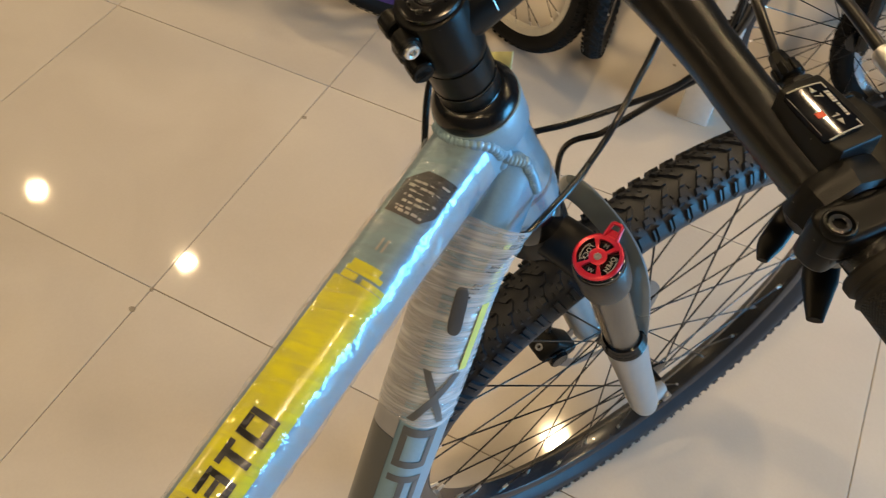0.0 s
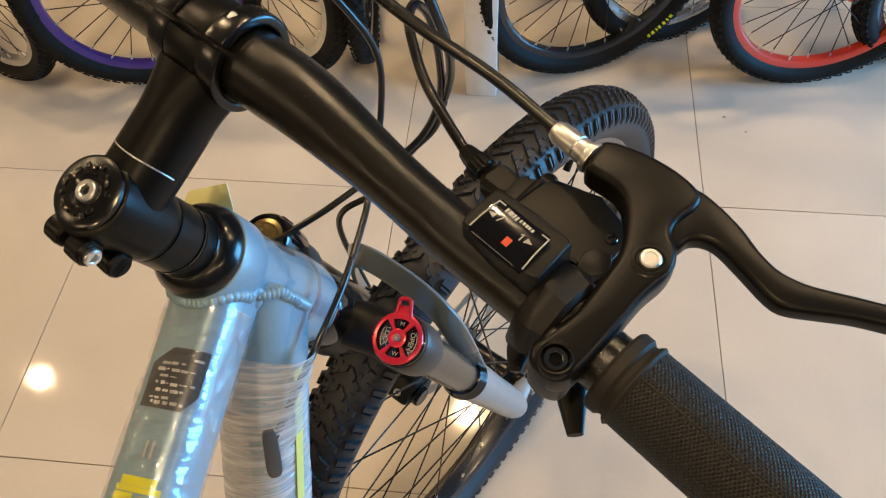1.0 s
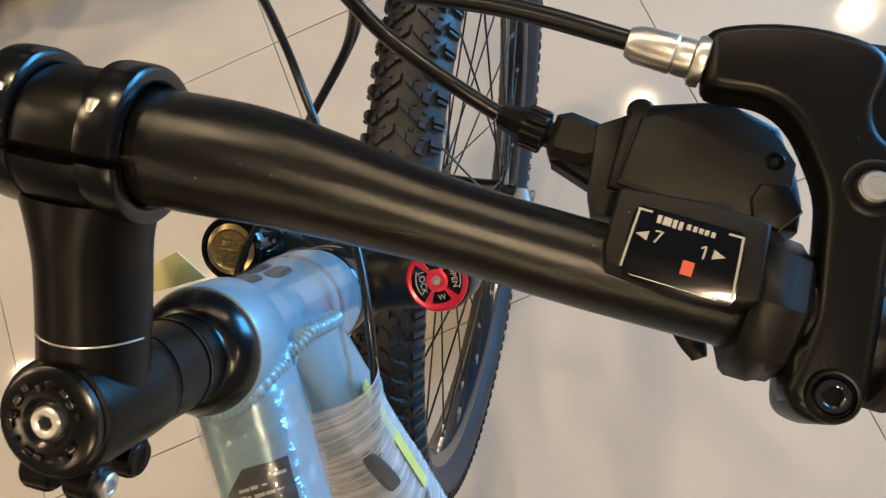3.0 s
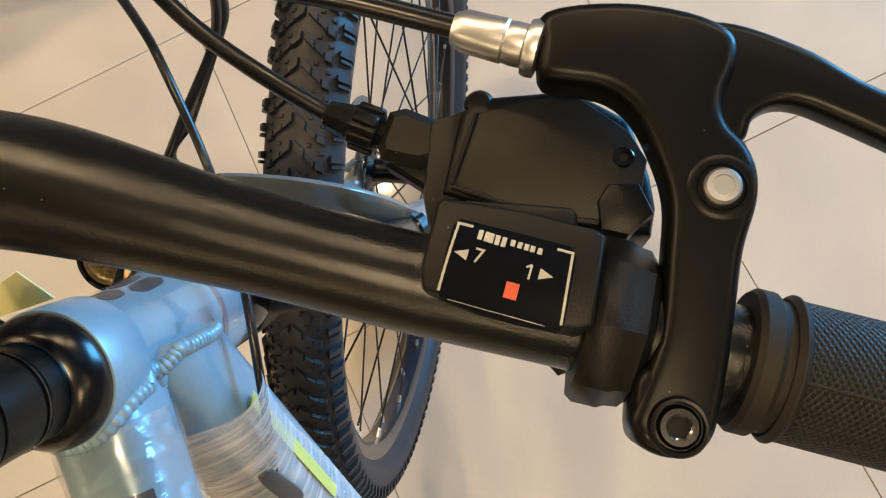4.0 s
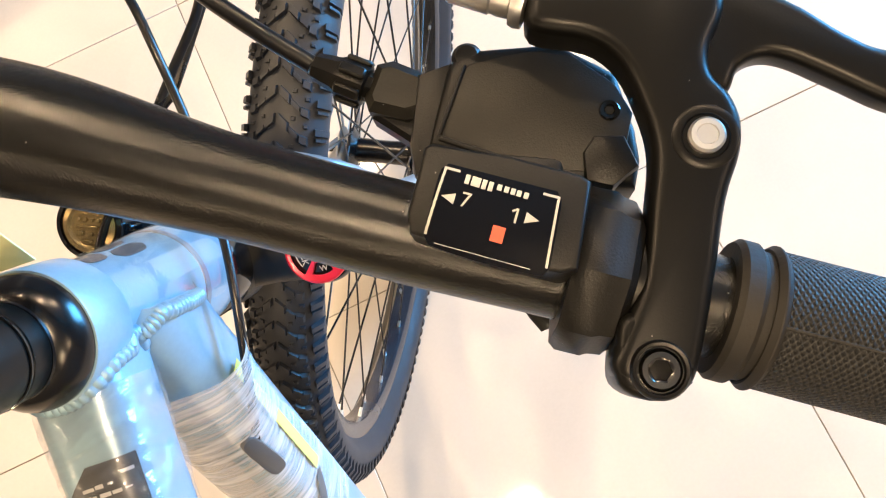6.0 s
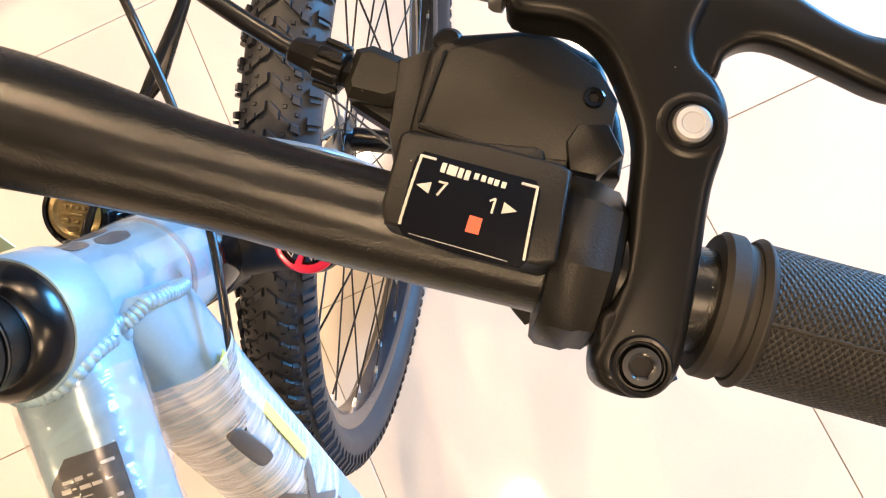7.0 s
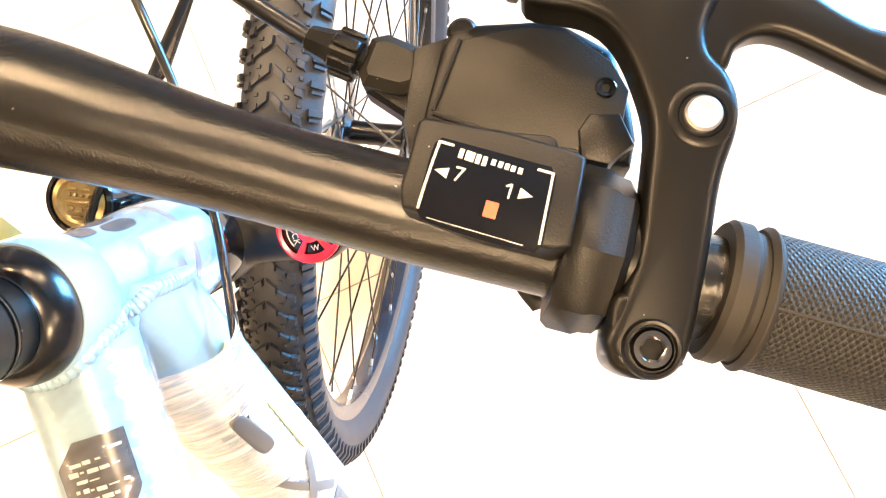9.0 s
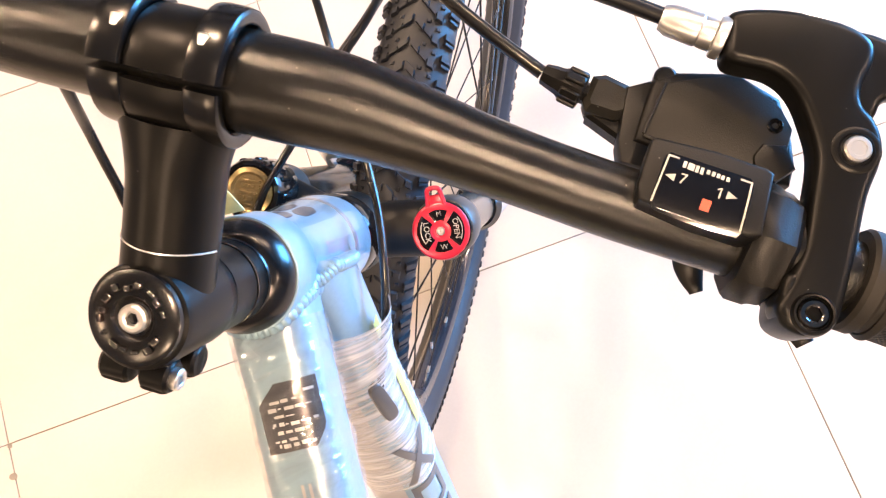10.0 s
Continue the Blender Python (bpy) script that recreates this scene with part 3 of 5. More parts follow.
frame_part = sp("head_tube", lathe([(0.0235, -0.2055), (0.0262, -0.2050), (0.0264, -0.2042), (0.0264, -0.1972), (0.0267, -0.1968)] + [(head_r(-0.1965 + 0.0025 * k), -0.1965 + 0.0025 * k) for k in range(35)] + [(0.0229, -0.1096), (0.0231, -0.1093), (0.0254, -0.1091), (0.0257, -0.1084), (0.0257, -0.0868), (0.0254, -0.0860), (0.0240, -0.0857)], 72), BLUE, label="pale metallic blue head tube with film over it")
sp("decal_band", lathe([(head_r(z) + d, z) for z, d in ((-0.1752, 0.0001), (-0.1750, 0.0004), (-0.1731, 0.0004), (-0.1712, 0.0004), (-0.1710, 0.0001))], 72), GREY_BAND, frame_part, "thin dark band")


def stretched_film():
    """Film drawn tight round the head tube: flat strips between creases that run along it."""
    bm = bmesh.new()
    creases, a = [], 4.0
    for step in (27, 22, 31, 18, 26, 30, 20, 28, 24, 31, 27, 22, 30):
        creases.append(a)
        a += step
    profile = [((head_r(z) + 0.0004) * 1.038, z) for z in (-0.1960, -0.1850, -0.1720, -0.1580, -0.1400, -0.1240, -0.1125)]
    rows = []
    for k, (r, z) in enumerate(profile):
        rows.append([bm.verts.new((r * math.cos(radians(c + 7 * math.sin(c) * k / 5)), r * math.sin(radians(c + 7 * math.sin(c) * k / 5)), z)) for c in creases])
    for p, q in zip(rows, rows[1:]):
        for j in range(len(creases)):
            n = (j + 1) % len(creases)
            bm.faces.new((p[j], p[n], q[n], q[j]))
    bmesh.ops.bevel(bm, geom=[e for e in bm.edges if abs(e.verts[0].co.z - e.verts[1].co.z) > 0.002], offset=0.0009, segments=2, profile=0.5, affect="EDGES")
    return tidy(bm)


sp("film_wrap", stretched_film(), THIN_FILM, frame_part, "clear packing film stretched over the head tube")


def badge(z0, z1, a0, a1, mat):
    """A patch of print on the front of the head tube, its ends rounded."""
    bm = bmesh.new()
    rows = []
    for i in range(9):
        u = -1 + 2 * i / 8
        half_a = (a1 - a0) / 2 * math.sqrt(max(1 - u ** 4, 0.02))
        z = z0 + (z1 - z0) * i / 8
        r = head_r(z) + 0.0003
        rows.append([bm.verts.new((r * math.cos(radians((a0 + a1) / 2 + half_a * v)), r * math.sin(radians((a0 + a1) / 2 + half_a * v)), z)) for v in (-1, -0.5, 0, 0.5, 1)])
    for p, q in zip(rows, rows[1:]):
        for j in range(4):
            bm.faces.new((p[j], p[j + 1], q[j + 1], q[j]))
    tidy(bm)
    bmesh.ops.solidify(bm, geom=bm.faces[:], thickness=0.0002)
    return sp("badge_shape", tidy(bm), mat, frame_part)


for z0, z1, a0, a1 in ((-0.1300, -0.1150, 78, 104), (-0.1545, -0.1330, 70, 90), (-0.1545, -0.1330, 94, 112)):
    badge(z0, z1, a0, a1, DARK_FIELD)


# tubes of the frame, each in a space of its own with z along the tube from the head backwards
def tube_space(s, yaw, slope, roll):
    start = TOP - SZ * s - BASE
    d = Vector((math.sin(yaw) * math.cos(slope), -math.cos(yaw) * math.cos(slope), -math.sin(slope)))
    across = d.cross(Vector((0, 0, 1))).normalized()
    up = across.cross(d)
    m = Matrix((across, up, d)).transposed().to_4x4()
    return Matrix.Translation(start) @ m @ pose(0, 0, 0, 0, 0, roll)


def section(a, w, h, power):
    c, s = math.cos(a), math.sin(a)
    k = (abs(c) ** power + abs(s) ** power) ** (-1 / power)
    return w * k * c, h * k * s


def tube(l0, l1, w, h, power, a0=0.0, a1=360.0, off=0.0, n=24, seg=64, thick=0.0, wrinkle=0.0, flare=0.0, shear=0.0, foot=None, inside=None):
    """A length of a shaped tube, or a patch of skin on it between two angles (90 is the top). foot(angle) gives where it begins all round, inside(point) closes that end."""
    bm = bmesh.new()
    whole = a1 - a0 >= 359.9
    k = seg if whole else seg + 1
    rows = []
    for i in range(n + 1):
        row = []
        for j in range(k):
            a = radians(a0 + (a1 - a0) * j / seg + shear * i / n)
            start = foot(a) if foot else l0
            l = start + (l1 - start) * i / n
            grow = 1 + flare * math.exp(-l / 0.035)
            x, y = section(a, w * grow, h * grow, power)
            r = math.hypot(x, y)
            o = off
            if wrinkle:
                o += wrinkle * (0.5 + noise.noise((l * 90, math.cos(a) * 2.2, math.sin(a) * 2.2)) + 0.5 * noise.noise((l * 260, math.cos(a) * 5, math.sin(a) * 5 + 7)))
            row.append(bm.verts.new((x * (1 + o / r), y * (1 + o / r), l)))
        rows.append(row)
    if inside:
        rows.insert(0, [bm.verts.new(inside(v.co)) for v in rows[0]])
    for p, q in zip(rows, rows[1:]):
        for j in range(k if whole else k - 1):
            bm.faces.new((p[j], p[(j + 1) % k], q[(j + 1) % k], q[j]))
    tidy(bm)
    if thick:
        bmesh.ops.solidify(bm, geom=bm.faces[:], thickness=-thick)
        tidy(bm)
    return bm


def skin(l0, l1, lo, hi, off, wh, n=24, seg=48, thick=0.0, wrinkle=0.0, lift=None, edge=0.0):
    """A patch of skin on a shaped tube whose side edges lo and hi change along it (u from 0 to 1); lift(l, angle) raises it off the tube."""
    bm = bmesh.new()
    rows = []
    for i in range(n + 1):
        u = i / n
        row = []
        for j in range(seg + 1):
            deg = lo(u) + (hi(u) - lo(u)) * j / seg
            l = l0 + (l1 - l0) * u + edge * (1 - u) * j / seg
            grow = 1 + wh["flare"] * math.exp(-l / 0.035)
            a = radians(deg)
            x, y = section(a, wh["w"] * grow, wh["h"] * grow, wh["power"])
            o = off + (lift(l, deg) if lift else 0.0)
            if wrinkle:
                o += wrinkle * (0.5 + noise.noise((l * 160, math.cos(a) * 1.6, math.sin(a) * 1.6)) + 0.5 * noise.noise((l * 420, math.cos(a) * 3, math.sin(a) * 3 + 7)))
            r = math.hypot(x, y)
            row.append(bm.verts.new((x * (1 + o / r), y * (1 + o / r), l)))
        rows.append(row)
    for p, q in zip(rows, rows[1:]):
        for j in range(seg):
            bm.faces.new((p[j], p[j + 1], q[j + 1], q[j]))
    tidy(bm)
    if thick:
        bmesh.ops.solidify(bm, geom=bm.faces[:], thickness=-thick)
        tidy(bm)
    return bm


LEAN_L = 9.0
TT = tube_space(0.112, radians(-6.2), radians(11.9), -LEAN_L)
DT = Matrix.Translation((0.0055, 0, 0)) @ tube_space(0.1366, radians(-4.0), radians(58.6), -LEAN_L)
TTW = dict(w=0.0185, h=0.0185, power=3.2, flare=0.10)
DTW = dict(w=0.0240, h=0.0255, power=2.6, flare=0.06)


def joint(space, wh):
    """Where a tube meets the head tube: foot(angle) along the tube, and inside(point), which takes a point in to the head tube's wall."""
    inv = space.inverted() @ SM
    p0, d = inv @ Vector((0, 0, -0.15)), (inv.to_3x3() @ Vector((0, 0, 1))).normalized()

    def foot(a):
        x, y = section(a, wh["w"], wh["h"], wh["power"])

        def gap(l):
            k = 1 + wh["flare"] * math.exp(-l / 0.035)
            q = Vector((x * k, y * k, l)) - p0
            return abs((q - d * q.dot(d)).length - head_r(q.dot(d) - 0.15))

        return min((k * 0.0004 for k in range(-20, 190)), key=gap)

    def inside(v):
        q = v - p0
        out = q - d * q.dot(d)
        return v - out + out.normalized() * min(out.length, 0.0225)

    return foot, inside


def frame_tubes():
    foot, inside = joint(TT, TTW)
    top = part("top_tube", tube(0.0, 0.56, n=60, foot=foot, inside=inside, **TTW), BLUE, bike, "pale metallic blue top tube, squared with soft edges", TT)
    part("sticker", skin(0.0515, 0.0815, lambda u: 62 + 26 * max(1 - u / 0.28, 0), lambda u: 140 - 16 * max((u - 0.74) / 0.26, 0), 0.0005, TTW, n=14, seg=12, thick=0.0003), INK, top, "black warning sticker with white print", TT)
    for l, a, b in ((0.0585, 122, 134), (0.0612, 78, 118), (0.0645, 74, 128), (0.0680, 80, 112), (0.0712, 76, 132), (0.0748, 80, 120), (0.0782, 74, 104), (0.0805, 78, 126)):
        while a < b - 3:
            w = min(random.uniform(3, 13), b - a)
            part("print_line", tube(l - 0.0025 + random.uniform(-0.0004, 0.0004), l - 0.0025 + random.uniform(0.0008, 0.0018), a0=a, a1=a + w, off=0.0011, n=1, seg=3, thick=0.0002, **TTW), INK_GREY, top, m=TT)
            a += w + random.uniform(1.5, 6)
    # yellow band with a pointed end and dark block shapes
    part("yellow_band", tube(0.1250, 0.50, a0=58, a1=146, off=0.0005, n=24, seg=16, thick=0.0003, **TTW), YELLOW, top, "bright yellow decal along the tube", TT)
    for a0, a1, l0, l1 in ((72, 124, 0.1130, 0.1170), (68, 132, 0.1171, 0.1200), (68, 96, 0.1205, 0.1246), (106, 145, 0.1215, 0.1246)):
        part("yellow_mark", tube(l0, l1, a0=a0, a1=a1, off=0.0005, n=3, seg=8, thick=0.0003, **TTW), YELLOW, top, m=TT)
    part("print_line", tube(0.0965, 0.1045, a0=92, a1=96, off=0.0006, n=3, seg=3, thick=0.0002, **TTW), INK_GREY, top, m=TT)
    part("print_line", tube(0.0965, 0.1045, a0=102, a1=106, off=0.0006, n=3, seg=3, thick=0.0002, **TTW), INK_GREY, top, m=TT)
    for l, shape in ((0.2015, "ring"), (0.2190, "bar"), (0.2345, "comb"), (0.2510, "bar")):
        if shape == "ring":
            sh = [(l, l + 0.0034, 84, 130), (l + 0.0112, l + 0.0146, 84, 130), (l + 0.0035, l + 0.0111, 84, 95), (l + 0.0035, l + 0.0111, 119, 130)]
        elif shape == "bar":
            sh = [(l, l + 0.0130, 84, 94), (l + 0.0045, l + 0.0085, 94.2, 130)]
        else:
            sh = [(l, l + 0.0034, 84, 130), (l + 0.0035, l + 0.0135, 84, 93), (l + 0.0035, l + 0.0120, 103, 111), (l + 0.0035, l + 0.0135, 121, 130)]
        for l0, l1, a0, a1 in sh:
            part("decal_shape", tube(l0, l1, a0=a0, a1=a1, off=0.0012, n=4, seg=8, thick=0.0002, **TTW), INK, top, m=TT)
    part("film_wrap", tube(0.026, 0.46, off=0.0011, n=340, seg=80, wrinkle=0.0010, **TTW), FILM, top, "clear crinkled packing film", TT)

    foot, inside = joint(DT, DTW)
    down = part("down_tube", tube(0.0, 0.66, n=60, foot=foot, inside=inside, **DTW), BLUE, bike, "pale metallic blue down tube under film", DT)
    part("yellow_stripe", tube(0.050, 0.148, a0=160, a1=174, off=0.0024, n=10, seg=4, thick=0.0003, **DTW), PALE_YELLOW, down, "narrow yellow decal stripe", DT)
    part("grey_field", tube(0.078, 0.2155, a0=-20, a1=100, off=0.0005, n=8, seg=16, thick=0.0003, **DTW), FIELD_GREY, down, "grey decal field", DT)
    part("dark_field", tube(0.216, 0.60, a0=-20, a1=100, off=0.0005, n=12, seg=16, thick=0.0003, **DTW), SLATE, down, "slate grey decal field", DT)
    # cable port in the upper side
    hole = plate(closed_line([(-0.0038, -0.0150), (0, -0.0180), (0.0038, -0.0150), (0.0046, 0.0), (0.0042, 0.0140), (0, 0.0172), (-0.0042, 0.0140), (-0.0046, 0.0)], 5), 0.0040, 0.0008)
    x, y = section(radians(128), DTW["w"], DTW["h"], DTW["power"])
    port = axes((x * 1.022, y * 1.022, 0.1010), (math.sin(radians(128)), -math.cos(radians(128)), 0), (0, 0, 1)) @ pose(0, 0, 0, 0, 0, 5)
    part("cable_port", hole, DARK_FIELD, down, "dark grey oval cable port", DT @ port)
    # dark block shapes of the large lettering
    for l, kind in ((0.150, "cross"), (0.201, "ring"), (0.245, "block")):
        if kind == "cross":
            for a, turn, lift in ((109, 45, 0.0023), (154, -45, 0.0026)):
                part("decal_shape", tube(l, l + 0.043, a0=a, a1=a + 12, off=lift, n=14, seg=5, thick=0.0001, shear=turn, **DTW), DECAL_SHADE, down, m=DT)
            continue
        sh = [(l, l + 0.007, 109, 166), (l + 0.0071, l + 0.030, 109, 120), (l + 0.0071, l + 0.030, 155, 166)] if kind == "ring" else [(l, l + 0.006, 109, 166), (l + 0.0061, l + 0.030, 155, 166), (l + 0.0061, l + 0.030, 130, 140)]
        if kind == "ring":
            sh.append((l + 0.0301, l + 0.036, 109, 166))
        for l0, l1, a0, a1 in sh:
            part("decal_shape", tube(l0, l1, a0=a0, a1=a1, off=0.0006, n=6, seg=8, thick=0.0001, **DTW), DECAL_SHADE, down, m=DT)
    # film that stands off the tube where the cable runs in under it
    def tent(l, deg):
        return 0.0165 * math.exp(-((deg - 158) / 30) ** 2) * max(0.0, 1 - (l - 0.030) / 0.075) ** 1.3

    part("film_wrap", skin(0.046, 0.198, lambda u: -60, lambda u: 172 + 30 * min(u * 1.6, 1), 0.0013, DTW, n=240, seg=80, wrinkle=0.0005, lift=tent, edge=-0.013), HAZE, down, "loose hazy packing film", DT)


frame_tubes()


def weld(space, wh, around, count, r=0.0030, out=0.0):
    """A scalloped weld seam where a tube meets the head tube."""
    foot, inside = joint(space, wh)
    pts, rad = [], []
    for i in range(count * 6 + 1):
        a = radians(around[0] + (around[1] - around[0]) * i / (count * 6))
        x, y = section(a, wh["w"], wh["h"], wh["power"])
        l = foot(a) + out
        grow = 1 + wh["flare"] * math.exp(-l / 0.035)
        pts.append(space @ Vector((x * grow, y * grow, l)))
        rad.append(r * (0.84 + 0.20 * abs(math.sin(math.pi * i / 6))))
    for _ in range(2):
        pts = [pts[0]] + [(pts[k - 1] + pts[k] * 2 + pts[k + 1]) / 4 for k in range(1, len(pts) - 1)] + [pts[-1]]
    return part("weld_bead", sweep(pts, rad, 10), BLUE, bike, "painted scalloped weld seam")


weld(TT, TTW, (-15, 195), 27, r=0.0034)
weld(DT, DTW, (-20, 200), 50, r=0.0036, out=0.0035)

# ---- fork ----
AX_Y, AX_Z = 0.0426, -0.6815  # hub axle in the steering space
LEGX, LEGY = 0.0620, 0.016
LEFT = 0.0510  # the left leg stands nearer to the wheel


def fork():
    crown_line = smooth_line([(-LEFT, LEGY, -0.243), (-0.035, 0.010, -0.243), (0, 0.002, -0.2425), (0.035, 0.010, -0.243), (0.062, LEGY, -0.243)], 6)
    fk = sp("fork", join(sweep(crown_line, [(0.0175, 0.0145)] * len(crown_line), 32), lathe([(0.0205, -0.262), (0.0262, -0.256), (0.0266, -0.234), (0.0255, -0.229)], 48)), PLASTIC, label="black suspension fork crown")
    for side in (1, -1):
        at = Matrix.Translation((LEGX if side > 0 else -LEFT, LEGY, 0))
        sp("crown_socket", lathe([(0.0150, -0.268), (0.0186, -0.266), (0.0190, -0.262), (0.0190, -0.2330), (0.0178, -0.2310), (0.012, -0.2310)], 44), SOCKET_GREY, fk, "grey alloy crown socket", at)
        sp("stanchion", lathe([(0.0150, -0.47), (0.0150, -0.262)], 44), STANCHION, fk, "smoked metal stanchion", at)
        leg = sp("lower_leg", join(lathe([(0.0, -0.672), (0.0105, -0.671), (0.0145, -0.664), (0.0165, -0.645), (0.0172, -0.60), (0.0176, -0.50), (0.0188, -0.44), (0.0190, -0.4150), (0.0170, -0.4130)], 44),
                                  sweep([(0, 0.0, -0.655), (-side * 0.004, 0.014, -0.668), (-side * 0.008, AX_Y - LEGY, AX_Z)], [0.011, 0.0105, 0.010], 20)), SILVER_PAINT, fk, "silver grey lower fork leg", at)
        for z, r in ((-0.4085, 0.0196), (-0.4020, 0.0188), (-0.3965, 0.0178)):
            sp("wiper_seal", lathe([(0.0142, z - 0.003), (r, z - 0.0028), (r + 0.0006, z), (r - 0.0008, z + 0.0028), (0.0142, z + 0.003)], 44), GLOSS, leg, "black rubber wiper seal", at)
    # brace between the lower legs, ahead of the crown and over the tyre
    arch = smooth_line([(-0.058, 0.022, -0.432), (-0.056, 0.034, -0.370), (-0.048, 0.045, -0.322), (-0.03, 0.0505, -0.302), (0, 0.052, -0.298), (0.03, 0.0505, -0.302), (0.052, 0.045, -0.322), (0.063, 0.034, -0.370), (0.066, 0.022, -0.432)], 6)
    sp("brace", sweep(arch, [(0.0022, 0.0098)] * len(arch), 28, power=7.0), GREY_BLUE, fk, "grey-blue fork brace")
    # knob with lever on the right leg
    at = Matrix.Translation((LEGX, LEGY, -0.2225)) @ pose(0, 0, 0, 0, 0, 20)
    knob = sp("lockout_knob", lathe([(0.0172, -0.0090), (0.0176, -0.008), (0.0176, -0.0035), (0.0160, -0.0022), (0.0, -0.0022)], 56), GLOSS, fk, "black lockout dial with red lever ring", at)
    # red face with two wide and two narrow openings round a small hub
    radii_f = [0.0017, 0.0030, 0.0050, 0.0062, 0.0126, 0.0142, 0.0158, 0.0168, 0.0172]
    high_f = [0.0010, 0.0016, 0.0018, 0.0013, 0.0013, 0.0014, 0.0018, 0.0013, 0.0004]
    edges_f = sorted({e + q for q in (0, 180) for e in (-48, -36, -24, -12, 0, 12, 24, 36, 48, 63, 72, 81, 90, 99, 108, 117)})
    face = bmesh.new()
    rings_f = [[face.verts.new((r * math.cos(radians(e)), r * math.sin(radians(e)), z)) for e in edges_f] for r, z in zip(radii_f, high_f)]
    for i in range(len(radii_f) - 1):
        for j in range(len(edges_f)):
            k = (j + 1) % len(edges_f)
            mid = (edges_f[j] + (edges_f[k] - edges_f[j]) % 360 / 2) % 180
            wide, narrow = mid < 48 or mid > 132, 63 < mid < 117
            if (wide and 3 <= i < 5) or (narrow and i == 3):
                continue
            face.faces.new((rings_f[i][j], rings_f[i][k], rings_f[i + 1][k], rings_f[i + 1][j]))
    tidy(face)
    bmesh.ops.solidify(face, geom=face.faces[:], thickness=0.0026)
    sp("lever_ring", tidy(face), RED, knob, "red anodised lever ring", at)
    sp("hub_screw", bolt(0.0026, 0.002, 0.0011), DULL_STEEL, knob, "small steel screw", at @ Matrix.Translation((0, 0, 0.0022)))
    for s in (1, -1):
        arc = [(s * 0.0124 * math.cos(radians(b)), 0.0124 * math.sin(radians(b)), -0.0018) for b in range(-32, 33, 8)]
        sp("print_arc", sweep(arc, [(0.0003, 0.0001)] * len(arc), 6), WHITE_PRINT, knob, m=at)
    loop = smooth_line([(-0.0050, 0.0150, 0.0008), (-0.0042, 0.0205, 0.0022), (-0.0030, 0.0250, 0.0034), (0.0030, 0.0250, 0.0034), (0.0042, 0.0205, 0.0022), (0.0050, 0.0150, 0.0008)], 5)
    sp("lever_tab", sweep(loop, [(0.0014, 0.0014)] * len(loop), 12), RED, knob, "red lever tab", at)
    sp("lever_tab", plate([(-0.0046, 0.014), (0.0046, 0.014), (0.0038, 0.0215), (-0.0038, 0.0215)], 0.0016, 0.0005), RED, knob, m=at @ Matrix.Translation((0, 0, 0.0014)))
    for word, x, turn in (("OPEN", 0.0088, -90), ("LOCK", -0.0088, -90)):
        part("writing", writing(word, 0.0046), WHITE_PRINT, knob, "", SM @ at @ Matrix.Translation((x, 0, -0.0019)) @ pose(0, 0, 0, 0, 0, turn))
    for y in (0.0098, -0.0098):
        part("writing", writing("W" if y < 0 else "M", 0.0042), WHITE_PRINT, knob, "", SM @ at @ Matrix.Translation((0, y, -0.0019)))
    # cap on the left leg
    at = Matrix.Translation((0.003 - LEFT, LEGY + 0.005, -0.2125))
    cap = sp("preload_cap", lathe([(0.0165, -0.0230), (0.0180, -0.0200), (0.0184, -0.006), (0.0184, 0.010), (0.0172, 0.0125), (0.0150, 0.0130), (0.0145, 0.0110), (0.0, 0.0110)], 48), GLOSS, fk, "black preload knob with bronze centre", at)
    sp("cap_disc", lathe([(0.0140, 0.0105), (0.0138, 0.0125), (0.011, 0.0134), (0.0095, 0.0122), (0.0, 0.0124)], 44), GOLD, cap, "worn bronze disc", at)
    for x, y, w, h in ((-0.004, 0.006, 0.006, 0.0012), (0.0035, 0.006, 0.0055, 0.0012), (-0.005, 0.003, 0.0022, 0.0022), (-0.0018, 0.003, 0.0022, 0.0022), (0.0016, 0.003, 0.0022, 0.0022), (0.0050, 0.003, 0.0022, 0.0022), (-0.001, -0.0005, 0.012, 0.0014), (-0.0045, -0.0040, 0.0040, 0.0026), (0.0010, -0.0042, 0.0030, 0.0020), (0.0052, -0.0040, 0.0022, 0.0030), (-0.001, -0.0078, 0.006, 0.0012)):
        sp("relief", block(w, h, 0.0014, 0.0004, 1), GOLD, cap, "", at @ Matrix.Translation((x, y, 0.0128)))
    for a in range(0, 360, 30):
        sp("grip_rib", block(0.0022, 0.0030, 0.014, 0.0007, 1), GLOSS, cap, m=at @ pose(0, 0, 0, 0, 0, a) @ Matrix.Translation((0.0184, 0, 0.001)))
    # disc brake caliper on the left leg
    cal = sp("brake_caliper", join(block(0.030, 0.034, 0.050, 0.006, 3), *[b for b in (lathe([(0.0, -0.006), (0.009, -0.006), (0.0105, -0.004), (0.0105, 0.006), (0.009, 0.008), (0, 0.008)], 28),)]), PLASTIC, fk, "black disc brake caliper", Matrix.Translation((-0.040, -0.030, -0.605)) @ pose(0, 0, 0, 20))
    sp("caliper_bolt", bolt(0.0045, 0.006, 0.0022), STEEL, cal, m=Matrix.Translation((-0.040, -0.044, -0.582)))
    sp("adjuster_wheel", lathe([(0.0, -0.005), (0.0105, -0.005), (0.012, -0.003), (0.012, 0.003), (0.0105, 0.005), (0.0, 0.005)], 30), GLOSS, cal, m=Matrix.Translation((-0.022, -0.034, -0.600)) @ RY90)


fork()


